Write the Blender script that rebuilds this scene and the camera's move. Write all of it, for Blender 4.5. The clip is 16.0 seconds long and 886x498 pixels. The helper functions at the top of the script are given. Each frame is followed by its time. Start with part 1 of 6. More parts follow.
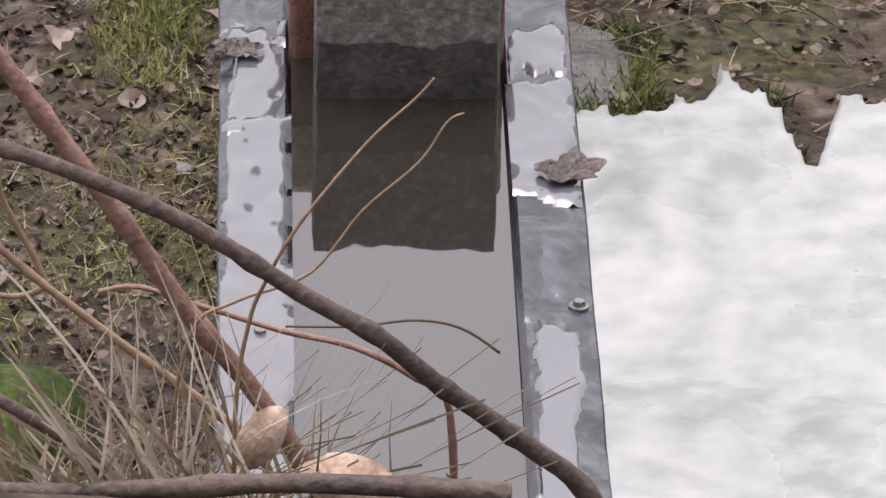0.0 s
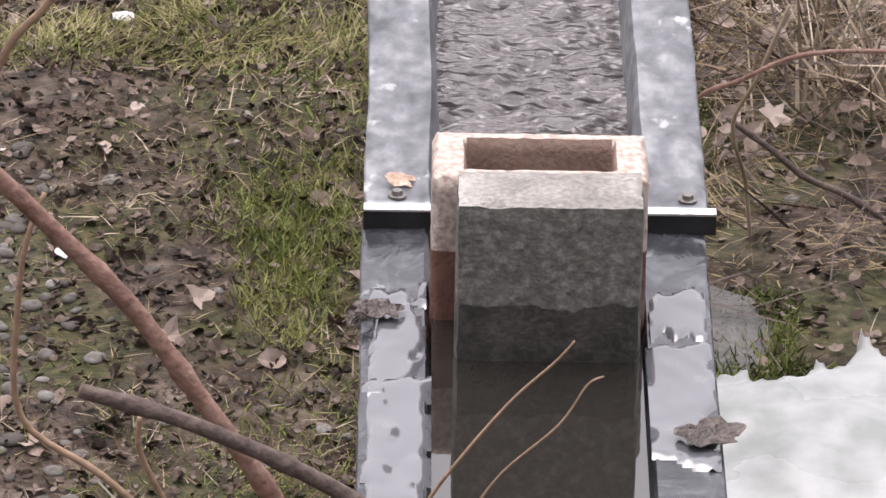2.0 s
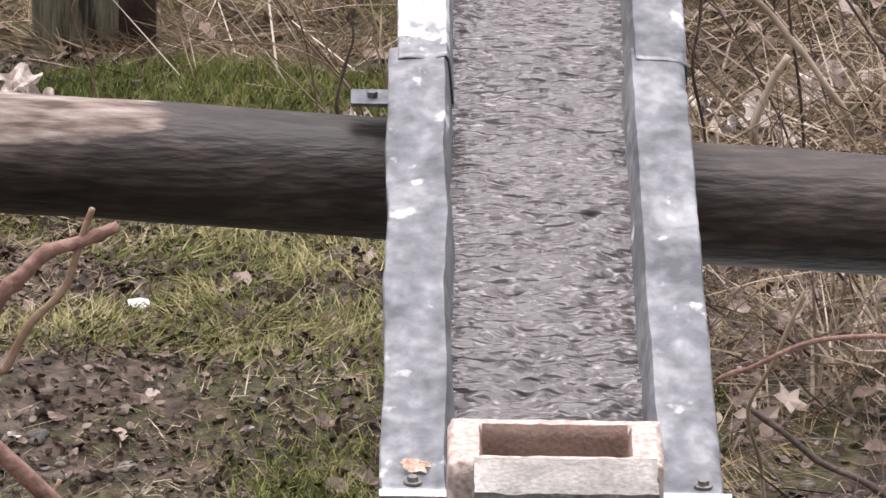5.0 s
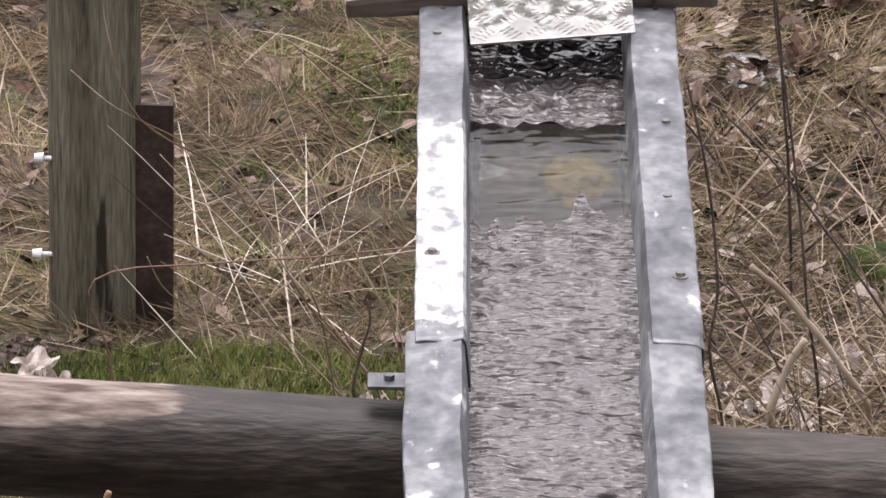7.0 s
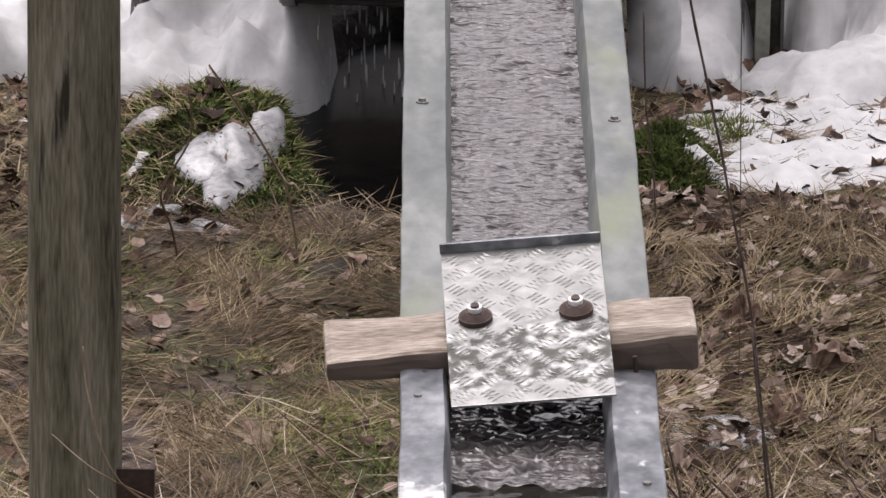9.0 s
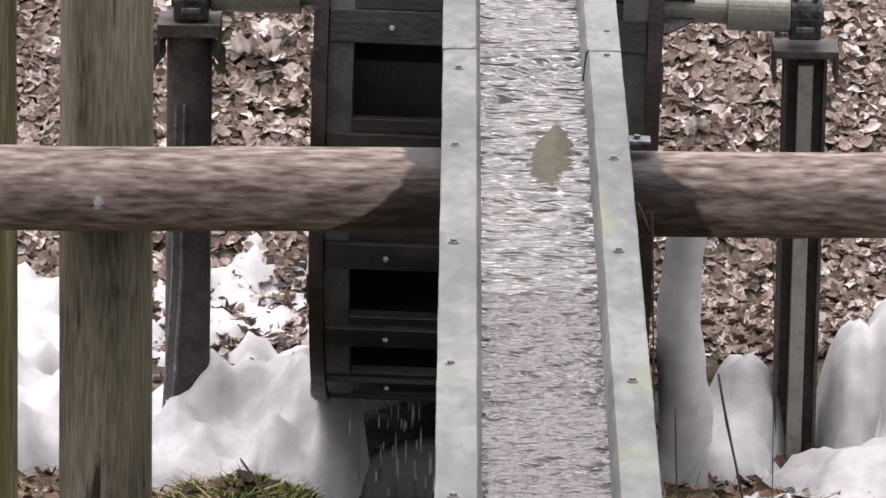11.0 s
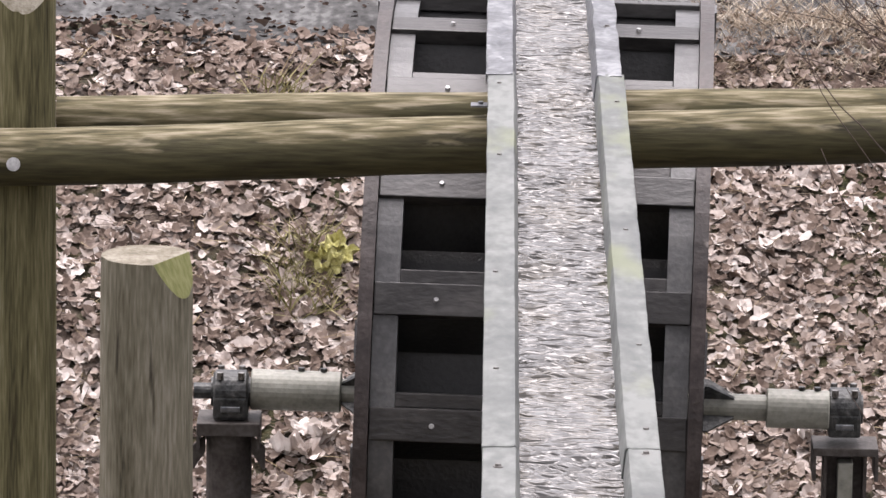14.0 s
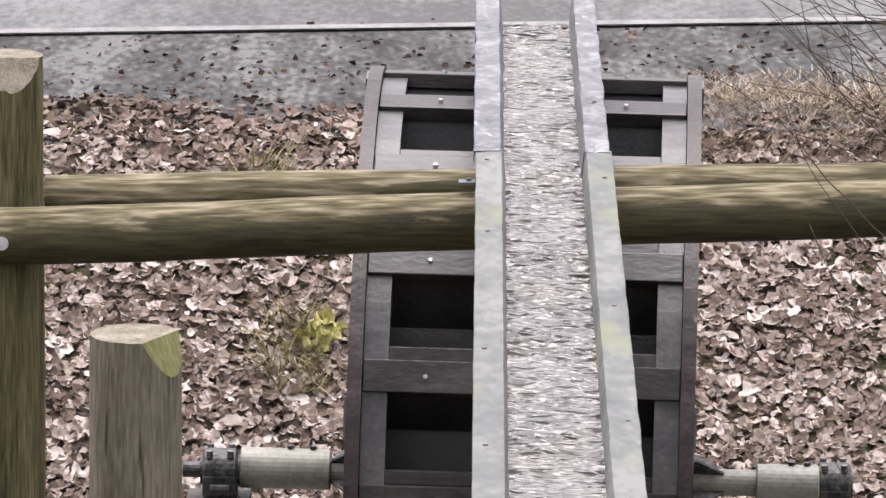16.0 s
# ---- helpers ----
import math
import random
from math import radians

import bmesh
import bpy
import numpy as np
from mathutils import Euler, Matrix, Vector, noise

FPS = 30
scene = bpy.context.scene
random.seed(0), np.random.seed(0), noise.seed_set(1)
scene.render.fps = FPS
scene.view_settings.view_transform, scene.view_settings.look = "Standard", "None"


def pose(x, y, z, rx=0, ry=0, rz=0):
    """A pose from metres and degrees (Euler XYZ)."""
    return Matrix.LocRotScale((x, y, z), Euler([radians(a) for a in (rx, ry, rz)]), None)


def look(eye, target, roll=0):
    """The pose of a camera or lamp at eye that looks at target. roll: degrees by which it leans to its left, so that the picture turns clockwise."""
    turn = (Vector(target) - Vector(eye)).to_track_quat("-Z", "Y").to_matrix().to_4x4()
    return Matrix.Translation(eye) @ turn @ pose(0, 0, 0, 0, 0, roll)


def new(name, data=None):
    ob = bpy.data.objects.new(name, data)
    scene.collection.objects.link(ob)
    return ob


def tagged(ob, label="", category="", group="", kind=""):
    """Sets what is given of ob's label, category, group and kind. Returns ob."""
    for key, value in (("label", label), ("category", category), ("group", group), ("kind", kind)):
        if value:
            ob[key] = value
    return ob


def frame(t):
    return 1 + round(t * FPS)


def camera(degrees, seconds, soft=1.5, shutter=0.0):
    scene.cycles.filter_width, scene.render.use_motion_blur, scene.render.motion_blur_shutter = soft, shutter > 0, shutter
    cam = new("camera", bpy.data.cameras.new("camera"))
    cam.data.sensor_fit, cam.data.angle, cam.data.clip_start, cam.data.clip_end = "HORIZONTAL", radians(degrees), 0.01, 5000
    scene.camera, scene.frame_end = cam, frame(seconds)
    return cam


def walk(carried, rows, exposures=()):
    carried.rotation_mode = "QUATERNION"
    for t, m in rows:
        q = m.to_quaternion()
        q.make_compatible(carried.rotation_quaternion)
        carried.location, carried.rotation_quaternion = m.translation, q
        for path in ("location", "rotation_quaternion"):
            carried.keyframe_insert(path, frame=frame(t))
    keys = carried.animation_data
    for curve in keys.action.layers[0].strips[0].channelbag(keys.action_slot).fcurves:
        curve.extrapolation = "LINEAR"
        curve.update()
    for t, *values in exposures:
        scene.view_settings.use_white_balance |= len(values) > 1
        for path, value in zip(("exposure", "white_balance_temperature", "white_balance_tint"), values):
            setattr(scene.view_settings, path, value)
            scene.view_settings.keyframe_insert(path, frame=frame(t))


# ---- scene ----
# ---------------------------------------------------------------- camera
cam = camera(7.177, 16.0, soft=1.5)
EYE = (0.0, 0.0, 6.0)
TURNS = [
    (0.0, 60.978, -1.08, -1.32), (0.5, 61.376, -1.08, -0.60), (1.0, 61.876, -1.077, -0.133), (1.5, 62.572, -1.104, -0.086),
    (2.0, 63.084, -1.047, -0.052), (2.5, 63.517, -1.037, 0.009), (3.0, 63.856, -0.926, -0.042), (3.2, 64.008, -0.898, -0.059),
    (5.3, 65.688, -0.912, 0.041), (5.5, 65.900, -0.963, 0.069), (6.0, 66.558, -0.935, 0.089), (6.5, 67.192, -0.921, 0.168),
    (7.0, 67.699, -0.850, 0.142), (7.5, 68.183, -0.910, 0.128), (8.0, 68.912, -0.806, 0.019), (8.5, 69.729, -0.826, -0.031),
    (9.0, 70.644, -0.756, -0.058), (9.5, 71.458, -0.819, 0.082), (9.7, 71.798, -0.879, 0.162), (11.8, 75.048, -0.962, 0.291),
    (12.0, 75.350, -0.951, 0.301), (12.5, 75.944, -0.923, 0.430), (13.0, 76.380, -0.906, 0.507), (13.5, 76.574, -0.801, 0.531),
    (14.0, 77.065, -0.758, 0.553), (14.5, 77.416, -0.612, 0.597), (15.0, 77.687, -0.539, 0.567), (15.5, 77.983, -0.485, 0.452),
    (16.0, 77.691, -0.475, 0.394)]
walk(cam, [(t, pose(*EYE, a, b, c)) for t, a, b, c in TURNS], exposures=[(0.0, 1.16, 6560, 19), (1.5, 1.2, 6560, 19), (3.0, 1.32, 6560, 19), (6.5, 1.27, 6560, 19), (7.5, 1.15, 6560, 19), (9.0, 0.93, 6560, 19), (9.7, 0.95, 6560, 19), (10.3, 1.05, 6560, 19), (12.0, 1.32, 6560, 19), (16.0, 1.32, 6560, 19)])

# ---------------------------------------------------------------- light
world = bpy.data.worlds.new("overcast")
scene.world = world
world.use_nodes = True
wn, wl = world.node_tree.nodes, world.node_tree.links
sky = wn.new("ShaderNodeTexSky")
sky.sky_type, sky.sun_disc = "NISHITA", False
sky.sun_elevation, sky.sun_rotation = radians(76), radians(-14)
sky.air_density, sky.dust_density = 1.0, 4.0
grey = wn.new("ShaderNodeHueSaturation")
grey.inputs["Saturation"].default_value = 0.12
wl.new(sky.outputs["Color"], grey.inputs["Color"])
wl.new(grey.outputs["Color"], wn["Background"].inputs["Color"])
wn["Background"].inputs["Strength"].default_value = 0.15
sun = new("sun", bpy.data.lights.new("sun", "SUN"))
sun.data.energy, sun.data.angle, sun.data.color = 1.0, radians(60), (1.0, 0.97, 0.94)
sun.matrix_world = look((-4, 16, 27), (0, 12, 0))


# ---------------------------------------------------------------- materials
def surf(name, cols, scale=6.0, rough=0.7, metal=0.0, bump=0.3, fine=60.0, stretch=(1, 1, 1), spread=0.18, island=0.0,
         spots=None, spot_scale=3.0, spot_cut=0.6, spot_rough=None, rough_var=0.15, coord="Object", detail=6.0, spec=0.5):
    """Colour from noise at two scales over a ramp of cols, with stains, fine relief and varied gloss."""
    m = bpy.data.materials.new(name)
    m.use_nodes = True
    n, l = m.node_tree.nodes, m.node_tree.links
    bsdf = n["Principled BSDF"]
    tc, mp = n.new("ShaderNodeTexCoord"), n.new("ShaderNodeMapping")
    mp.inputs["Scale"].default_value = stretch
    l.new(tc.outputs[coord], mp.inputs["Vector"])
    big, small = n.new("ShaderNodeTexNoise"), n.new("ShaderNodeTexNoise")
    for tex, s in ((big, scale), (small, fine)):
        tex.inputs["Scale"].default_value, tex.inputs["Detail"].default_value = s, detail
        l.new(mp.outputs["Vector"], tex.inputs["Vector"])
    mix = n.new("ShaderNodeMath")
    mix.operation = "MULTIPLY_ADD"
    l.new(small.outputs["Fac"], mix.inputs[0])
    mix.inputs[1].default_value = 0.55
    half = n.new("ShaderNodeMath")
    half.operation = "MULTIPLY_ADD"
    l.new(big.outputs["Fac"], half.inputs[0])
    half.inputs[1].default_value, half.inputs[2].default_value = 0.75, -0.15
    l.new(half.outputs[0], mix.inputs[2])
    last = mix.outputs[0]
    if island:
        geo, off, obj, both = (n.new("ShaderNodeNewGeometry"), n.new("ShaderNodeMath"), n.new("ShaderNodeObjectInfo"), n.new("ShaderNodeMath"))
        both.operation = "ADD"
        l.new(geo.outputs["Random Per Island"], both.inputs[0])
        l.new(obj.outputs["Random"], both.inputs[1])
        off.operation = "MULTIPLY_ADD"
        l.new(both.outputs[0], off.inputs[0])
        off.inputs[1].default_value = island
        sh = n.new("ShaderNodeMath")
        sh.operation = "SUBTRACT"
        l.new(last, sh.inputs[0])
        sh.inputs[1].default_value = island
        l.new(sh.outputs[0], off.inputs[2])
        last = off.outputs[0]
    ramp = n.new("ShaderNodeValToRGB")
    el = ramp.color_ramp.elements
    lo, hi = 0.5 - spread, 0.5 + spread
    while len(el) < len(cols):
        el.new(0.5)
    for i, c in enumerate(cols):
        el[i].position = lo + (hi - lo) * i / max(1, len(cols) - 1)
        el[i].color = (*c, 1)
    l.new(last, ramp.inputs["Fac"])
    col = ramp.outputs["Color"]
    rough_base = n.new("ShaderNodeMath")
    rough_base.operation, rough_base.use_clamp = "MULTIPLY_ADD", True
    l.new(big.outputs["Fac"], rough_base.inputs[0])
    rough_base.inputs[1].default_value, rough_base.inputs[2].default_value = rough_var * 2, rough - rough_var
    rg = rough_base.outputs[0]
    if spots:
        st, cut, mx = n.new("ShaderNodeTexNoise"), n.new("ShaderNodeValToRGB"), n.new("ShaderNodeMix")
        st.inputs["Scale"].default_value, st.inputs["Detail"].default_value = spot_scale, 5
        l.new(mp.outputs["Vector"], st.inputs["Vector"])
        cut.color_ramp.elements[0].position, cut.color_ramp.elements[1].position = spot_cut, spot_cut + 0.07
        l.new(st.outputs["Fac"], cut.inputs["Fac"])
        mx.data_type = "RGBA"
        l.new(cut.outputs["Color"], mx.inputs["Factor"])
        l.new(col, mx.inputs["A"])
        mx.inputs["B"].default_value = (*spots, 1)
        col = mx.outputs["Result"]
        if spot_rough is not None:
            rm = n.new("ShaderNodeMix")
            l.new(cut.outputs["Color"], rm.inputs["Factor"])
            l.new(rg, rm.inputs["A"])
            rm.inputs["B"].default_value = spot_rough
            rg = rm.outputs["Result"]
    l.new(col, bsdf.inputs["Base Color"])
    l.new(rg, bsdf.inputs["Roughness"])
    bsdf.inputs["Metallic"].default_value = metal
    bsdf.inputs["Specular IOR Level"].default_value = spec
    if bump:
        b = n.new("ShaderNodeBump")
        b.inputs["Strength"].default_value, b.inputs["Distance"].default_value = bump, 0.01
        l.new(mix.outputs[0], b.inputs["Height"])
        l.new(b.outputs["Normal"], bsdf.inputs["Normal"])
    return m


def two_tone(name, dark, pale, planes, op="MINIMUM", wob=0.04, wob_scale=9.0, wob_stretch=(0.3, 1, 1), scale=14, rough=(0.62, 0.85), bump=1.0, fine=120, stretch=(0.1, 1, 1)):
    """Two grained surfaces that meet along an uneven border; planes are (nx, ny, nz, d), pale where their least (or greatest) value is above zero."""
    m = surf(name, dark, scale, rough[0], 0, bump, fine, stretch, spec=0.28)
    n, l = m.node_tree.nodes, m.node_tree.links
    bsdf = n["Principled BSDF"]
    tc = n.new("ShaderNodeTexCoord")
    mp, tx = n.new("ShaderNodeMapping"), n.new("ShaderNodeTexNoise")
    mp.inputs["Scale"].default_value = stretch
    tx.inputs["Scale"].default_value, tx.inputs["Detail"].default_value = fine * 0.8, 9
    l.new(tc.outputs["Object"], mp.inputs["Vector"])
    l.new(mp.outputs["Vector"], tx.inputs["Vector"])
    ramp = n.new("ShaderNodeValToRGB")
    while len(ramp.color_ramp.elements) < len(pale):
        ramp.color_ramp.elements.new(0.5)
    for i, c in enumerate(pale):
        e = ramp.color_ramp.elements[i]
        e.position, e.color = 0.34 + 0.32 * i / (len(pale) - 1), (*c, 1)
    l.new(tx.outputs["Fac"], ramp.inputs["Fac"])
    value = None
    for nx, ny, nz, d in planes:
        dot, add = n.new("ShaderNodeVectorMath"), n.new("ShaderNodeMath")
        dot.operation, add.operation = "DOT_PRODUCT", "ADD"
        l.new(tc.outputs["Object"], dot.inputs[0])
        dot.inputs[1].default_value = (nx, ny, nz)
        l.new(dot.outputs["Value"], add.inputs[0])
        add.inputs[1].default_value = d
        if value is None:
            value = add.outputs[0]
        else:
            both = n.new("ShaderNodeMath")
            both.operation = op
            l.new(value, both.inputs[0])
            l.new(add.outputs[0], both.inputs[1])
            value = both.outputs[0]
    wm, wt, sub, mul, fin = n.new("ShaderNodeMapping"), n.new("ShaderNodeTexNoise"), n.new("ShaderNodeMath"), n.new("ShaderNodeMath"), n.new("ShaderNodeMapRange")
    wm.inputs["Scale"].default_value = wob_stretch
    wt.inputs["Scale"].default_value, wt.inputs["Detail"].default_value = wob_scale, 6
    l.new(tc.outputs["Object"], wm.inputs["Vector"])
    l.new(wm.outputs["Vector"], wt.inputs["Vector"])
    sub.operation, mul.operation = "SUBTRACT", "MULTIPLY_ADD"
    l.new(wt.outputs["Fac"], sub.inputs[0])
    sub.inputs[1].default_value = 0.5
    l.new(sub.outputs[0], mul.inputs[0])
    mul.inputs[1].default_value = wob * 4
    l.new(value, mul.inputs[2])
    fin.inputs["From Min"].default_value, fin.inputs["From Max"].default_value = -wob * 0.12, wob * 0.12
    l.new(mul.outputs[0], fin.inputs["Value"])
    mx, rm = n.new("ShaderNodeMix"), n.new("ShaderNodeMix")
    mx.data_type = "RGBA"
    old, oldr = bsdf.inputs["Base Color"].links[0].from_socket, bsdf.inputs["Roughness"].links[0].from_socket
    for k, (a, b_) in ((mx, (old, ramp.outputs["Color"])), (rm, (oldr, None))):
        l.new(fin.outputs["Result"], k.inputs["Factor"])
        l.new(a, k.inputs["A"])
        if b_:
            l.new(b_, k.inputs["B"])
    rm.inputs["B"].default_value = rough[1]
    l.new(mx.outputs["Result"], bsdf.inputs["Base Color"])
    l.new(rm.outputs["Result"], bsdf.inputs["Roughness"])
    return m


M = {}
DARK_LOG = [(0.008, 0.0062, 0.0052), (0.028, 0.0215, 0.018), (0.080, 0.062, 0.051)]
PALE_LOG = [(0.07, 0.05, 0.041), (0.14, 0.108, 0.091), (0.195, 0.158, 0.137), (0.28, 0.24, 0.214)]
M["log_a"] = two_tone("dark log bleached on its back", DARK_LOG, PALE_LOG, [(-1, 0, 0, -0.26), (-0.1, 0, 1, -2.075)], "MINIMUM", 0.045, 12, (0.35, 1, 1), 7, (0.5, 0.85), 0.7, 80, (0.22, 1, 1))
M["log_b"] = two_tone("bleached log soaked dark in the middle", DARK_LOG, PALE_LOG, [(-1, 0, 0.9, -1.70), (1, 0, 0.5, -1.42)], "MAXIMUM", 0.07, 6, (0.5, 1, 1), 14, (0.55, 0.85), 0.5, 80, (0.22, 1, 1))
# Pale ramp above a slightly slanted height, greenish brown below.
M["log_c"] = two_tone("greenish log paler towards its top", [(0.016, 0.013, 0.008), (0.05, 0.045, 0.021), (0.09, 0.082, 0.040)], [(0.05, 0.044, 0.021), (0.125, 0.108, 0.06), (0.27, 0.235, 0.165)],
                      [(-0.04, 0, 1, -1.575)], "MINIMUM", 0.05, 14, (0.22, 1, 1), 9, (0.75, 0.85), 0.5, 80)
M["block"] = two_tone("concrete wet at its foot", [(0.03, 0.028, 0.026), (0.055, 0.052, 0.047), (0.09, 0.085, 0.078)], [(0.095, 0.092, 0.083), (0.125, 0.121, 0.110), (0.15, 0.146, 0.133), (0.215, 0.21, 0.192)],
                      [(0, 0, 1, -0.172)], "MINIMUM", 0.010, 20, (1, 1, 1), 14, (0.35, 0.85), 0.6, 130, (1, 1, 1))
M["brick"] = two_tone("clay brick wet at its foot", [(0.10, 0.05, 0.04), (0.18, 0.09, 0.07)], [(0.31, 0.235, 0.20), (0.42, 0.345, 0.305), (0.51, 0.44, 0.40)],
                      [(0, 0, 1, -0.225)], "MINIMUM", 0.008, 16, (1, 1, 1), 14, (0.35, 0.9), 0.5, 160, (1, 1, 1))
M["zinc"] = surf("galvanised sheet", [(0.055, 0.059, 0.066), (0.135, 0.141, 0.152), (0.26, 0.268, 0.278)], 9, 0.42, 0.5, 0.25, 45, (1, 0.6, 1), 0.17,
                 spots=(0.46, 0.47, 0.48), spot_scale=24, spot_cut=0.64, spot_rough=0.8)
M["zinc_old"] = surf("weathered galvanised sheet", [(0.075, 0.082, 0.080), (0.116, 0.125, 0.119), (0.178, 0.187, 0.178)], 4, 0.6, 0.25, 0.3, 30, (1, 0.4, 1), 0.15,
                     spots=(0.15, 0.166, 0.112), spot_scale=2.5, spot_cut=0.58)
# Sky reflection on one stretch of rim, painted as paler colour.
M["zinc_sky_glare"] = two_tone("zinc with painted sky glare", [(0.055, 0.059, 0.066), (0.135, 0.141, 0.152), (0.26, 0.268, 0.278)], [(0.20, 0.205, 0.215), (0.38, 0.385, 0.39), (0.50, 0.50, 0.50), (0.56, 0.56, 0.56)],
                            [(0, 1, 0, -9.0), (0, -1, 0, 9.84)], "MINIMUM", 0.06, 34, (1, 0.6, 1), 9, (0.42, 0.5), 0.25, 45, (1, 0.6, 1))
M["zinc_sky_glare"].node_tree.nodes["Principled BSDF"].inputs["Metallic"].default_value = 0.35
M["zinc_wet"] = surf("wet galvanised sheet with painted reflections", [(0.022, 0.024, 0.028), (0.05, 0.053, 0.06), (0.115, 0.12, 0.13)], 9, 0.10, 0.4, 0.35, 26, (1, 0.6, 1), 0.2,
                     spots=(0.40, 0.41, 0.43), spot_scale=9, spot_cut=0.66, spot_rough=0.25)
# Distorted noise swirls the colour, standing in for reflections in the water film.
for node in M["zinc_wet"].node_tree.nodes:
    if node.type == "TEX_NOISE":
        node.inputs["Distortion"].default_value = 2.2
M["bed"] = surf("silted channel bed", [(0.036, 0.034, 0.031), (0.075, 0.07, 0.064), (0.135, 0.125, 0.112)], 6, 0.8, 0, 0.4, 50)
M["silt"] = surf("yellow brown silt", [(0.055, 0.044, 0.019), (0.15, 0.12, 0.053), (0.26, 0.21, 0.10)], 9, 0.9, 0, 0.4, 60)
M["weed"] = surf("olive weed and silt", [(0.015, 0.0135, 0.006), (0.036, 0.031, 0.013), (0.068, 0.057, 0.025)], 25, 0.7, 0, 0.6, 90)
M["black"] = surf("black painted steel", [(0.012, 0.012, 0.013), (0.03, 0.03, 0.032)], 12, 0.4, 0.2, 0.15)
M["edge"] = surf("bare steel edge", [(0.5, 0.5, 0.5), (0.75, 0.75, 0.75)], 20, 0.35, 0.7, 0.1)
M["screw"] = surf("dull screw steel", [(0.10, 0.09, 0.08), (0.25, 0.24, 0.23)], 60, 0.45, 0.7, 0.1)
M["white_dot"] = surf("bright bolt head", [(0.35, 0.35, 0.35), (0.5, 0.5, 0.5)], 60, 0.4, 0.5, 0.1)
M["rust"] = surf("rusty steel", [(0.026, 0.016, 0.012), (0.05, 0.031, 0.024), (0.085, 0.058, 0.05)], 12, 0.7, 0.3, 0.3)
# Paler than the block's sides: light from above, put into the top's colour.
M["concrete"] = surf("concrete", [(0.15, 0.143, 0.132), (0.24, 0.23, 0.212), (0.36, 0.345, 0.32)], 14, 0.9, 0, 0.9, 140, spec=0.2)
# Darker clay for the grip recess: its shade is put into the colour.
M["clay_in"] = surf("shaded recess clay", [(0.13, 0.085, 0.065), (0.22, 0.15, 0.12)], 14, 0.8, 0, 0.5, 160)
M["post"] = surf("weathered post wood", [(0.042, 0.038, 0.025), (0.108, 0.098, 0.068), (0.165, 0.152, 0.112), (0.245, 0.227, 0.180)], 12, 0.9, 0, 1.0, 150, (1, 1, 0.10), 0.19, spots=(0.034, 0.029, 0.021), spot_scale=26, spot_cut=0.61, spec=0.2)
M["post_green"] = surf("algae covered wood", [(0.07, 0.076, 0.02), (0.13, 0.136, 0.04), (0.20, 0.20, 0.085)], 9, 0.85, 0, 0.8, 80, (1, 1, 0.1))
M["post_alga"] = surf("post green with algae", [(0.045, 0.039, 0.021), (0.10, 0.092, 0.046), (0.165, 0.15, 0.08), (0.25, 0.23, 0.145)], 20, 0.9, 0, 1.0, 160, (1, 1, 0.06), 0.2, spots=(0.115, 0.12, 0.042), spot_scale=4.0, spot_cut=0.58, spec=0.2)
M["endgrain"] = surf("cut wood end", [(0.12, 0.105, 0.078), (0.20, 0.18, 0.14), (0.28, 0.26, 0.215)], 20, 0.95, 0, 0.6, 120, spec=0.2)
M["wheel_wood"] = surf("soaked wheel wood", [(0.014, 0.0132, 0.0128), (0.027, 0.0255, 0.0248), (0.050, 0.047, 0.045)], 8, 0.38, 0, 0.4, 60, (0.4, 1, 1))
M["wheel_felloe"] = surf("grey wheel timber", [(0.04, 0.04, 0.041), (0.066, 0.066, 0.067), (0.10, 0.10, 0.099)], 10, 0.35, 0, 0.25, 60)
# The wheel's inner parts, darker than the bucket planks.
M["wheel_in"] = surf("near-black inner wood", [(0.008, 0.008, 0.008), (0.02, 0.02, 0.02)], 6, 0.5, 0, 0.5, 60)
M["wheel_ring"] = surf("rusted wheel shroud", [(0.014, 0.010, 0.009), (0.030, 0.022, 0.020), (0.060, 0.048, 0.045)], 9, 0.45, 0.1, 0.4, 60, spots=(0.30, 0.27, 0.25), spot_scale=7, spot_cut=0.67)
M["shaft"] = surf("grey green shaft paint", [(0.17, 0.17, 0.145), (0.24, 0.24, 0.205), (0.30, 0.30, 0.26)], 8, 0.5, 0.1, 0.2)
M["bearing"] = surf("greasy cast iron", [(0.012, 0.014, 0.015), (0.04, 0.042, 0.042), (0.10, 0.10, 0.095)], 25, 0.45, 0.3, 0.6)
M["stand"] = surf("brown stand pipe", [(0.035, 0.029, 0.026), (0.062, 0.054, 0.049), (0.095, 0.088, 0.082)], 9, 0.6, 0.1, 0.4, spec=0.3)
M["plank"] = surf("sawn plank", [(0.13, 0.104, 0.084), (0.26, 0.218, 0.18), (0.40, 0.352, 0.305)], 26, 0.9, 0, 1.0, 190, (0.2, 1, 1), spots=(0.12, 0.098, 0.078), spot_scale=9, spot_cut=0.56, spec=0.2)
# Darker copy of the plank wood, with the shade of front and underside.
M["plank_shade"] = surf("shaded plank edge", [(0.05, 0.035, 0.027), (0.10, 0.075, 0.06)], 8, 0.6, 0, 0.6, 70, (0.15, 1, 1))
M["clod"] = surf("crumbled wet mud", [(0.016, 0.011, 0.008), (0.045, 0.032, 0.024), (0.085, 0.064, 0.05)], 8, 0.7, 0, 0.6, 60, island=0.3, spec=0.3)
M["tread"] = surf("aluminium tread plate", [(0.18, 0.18, 0.172), (0.29, 0.29, 0.277)], 14, 0.32, 0.65, 0.3, 90)
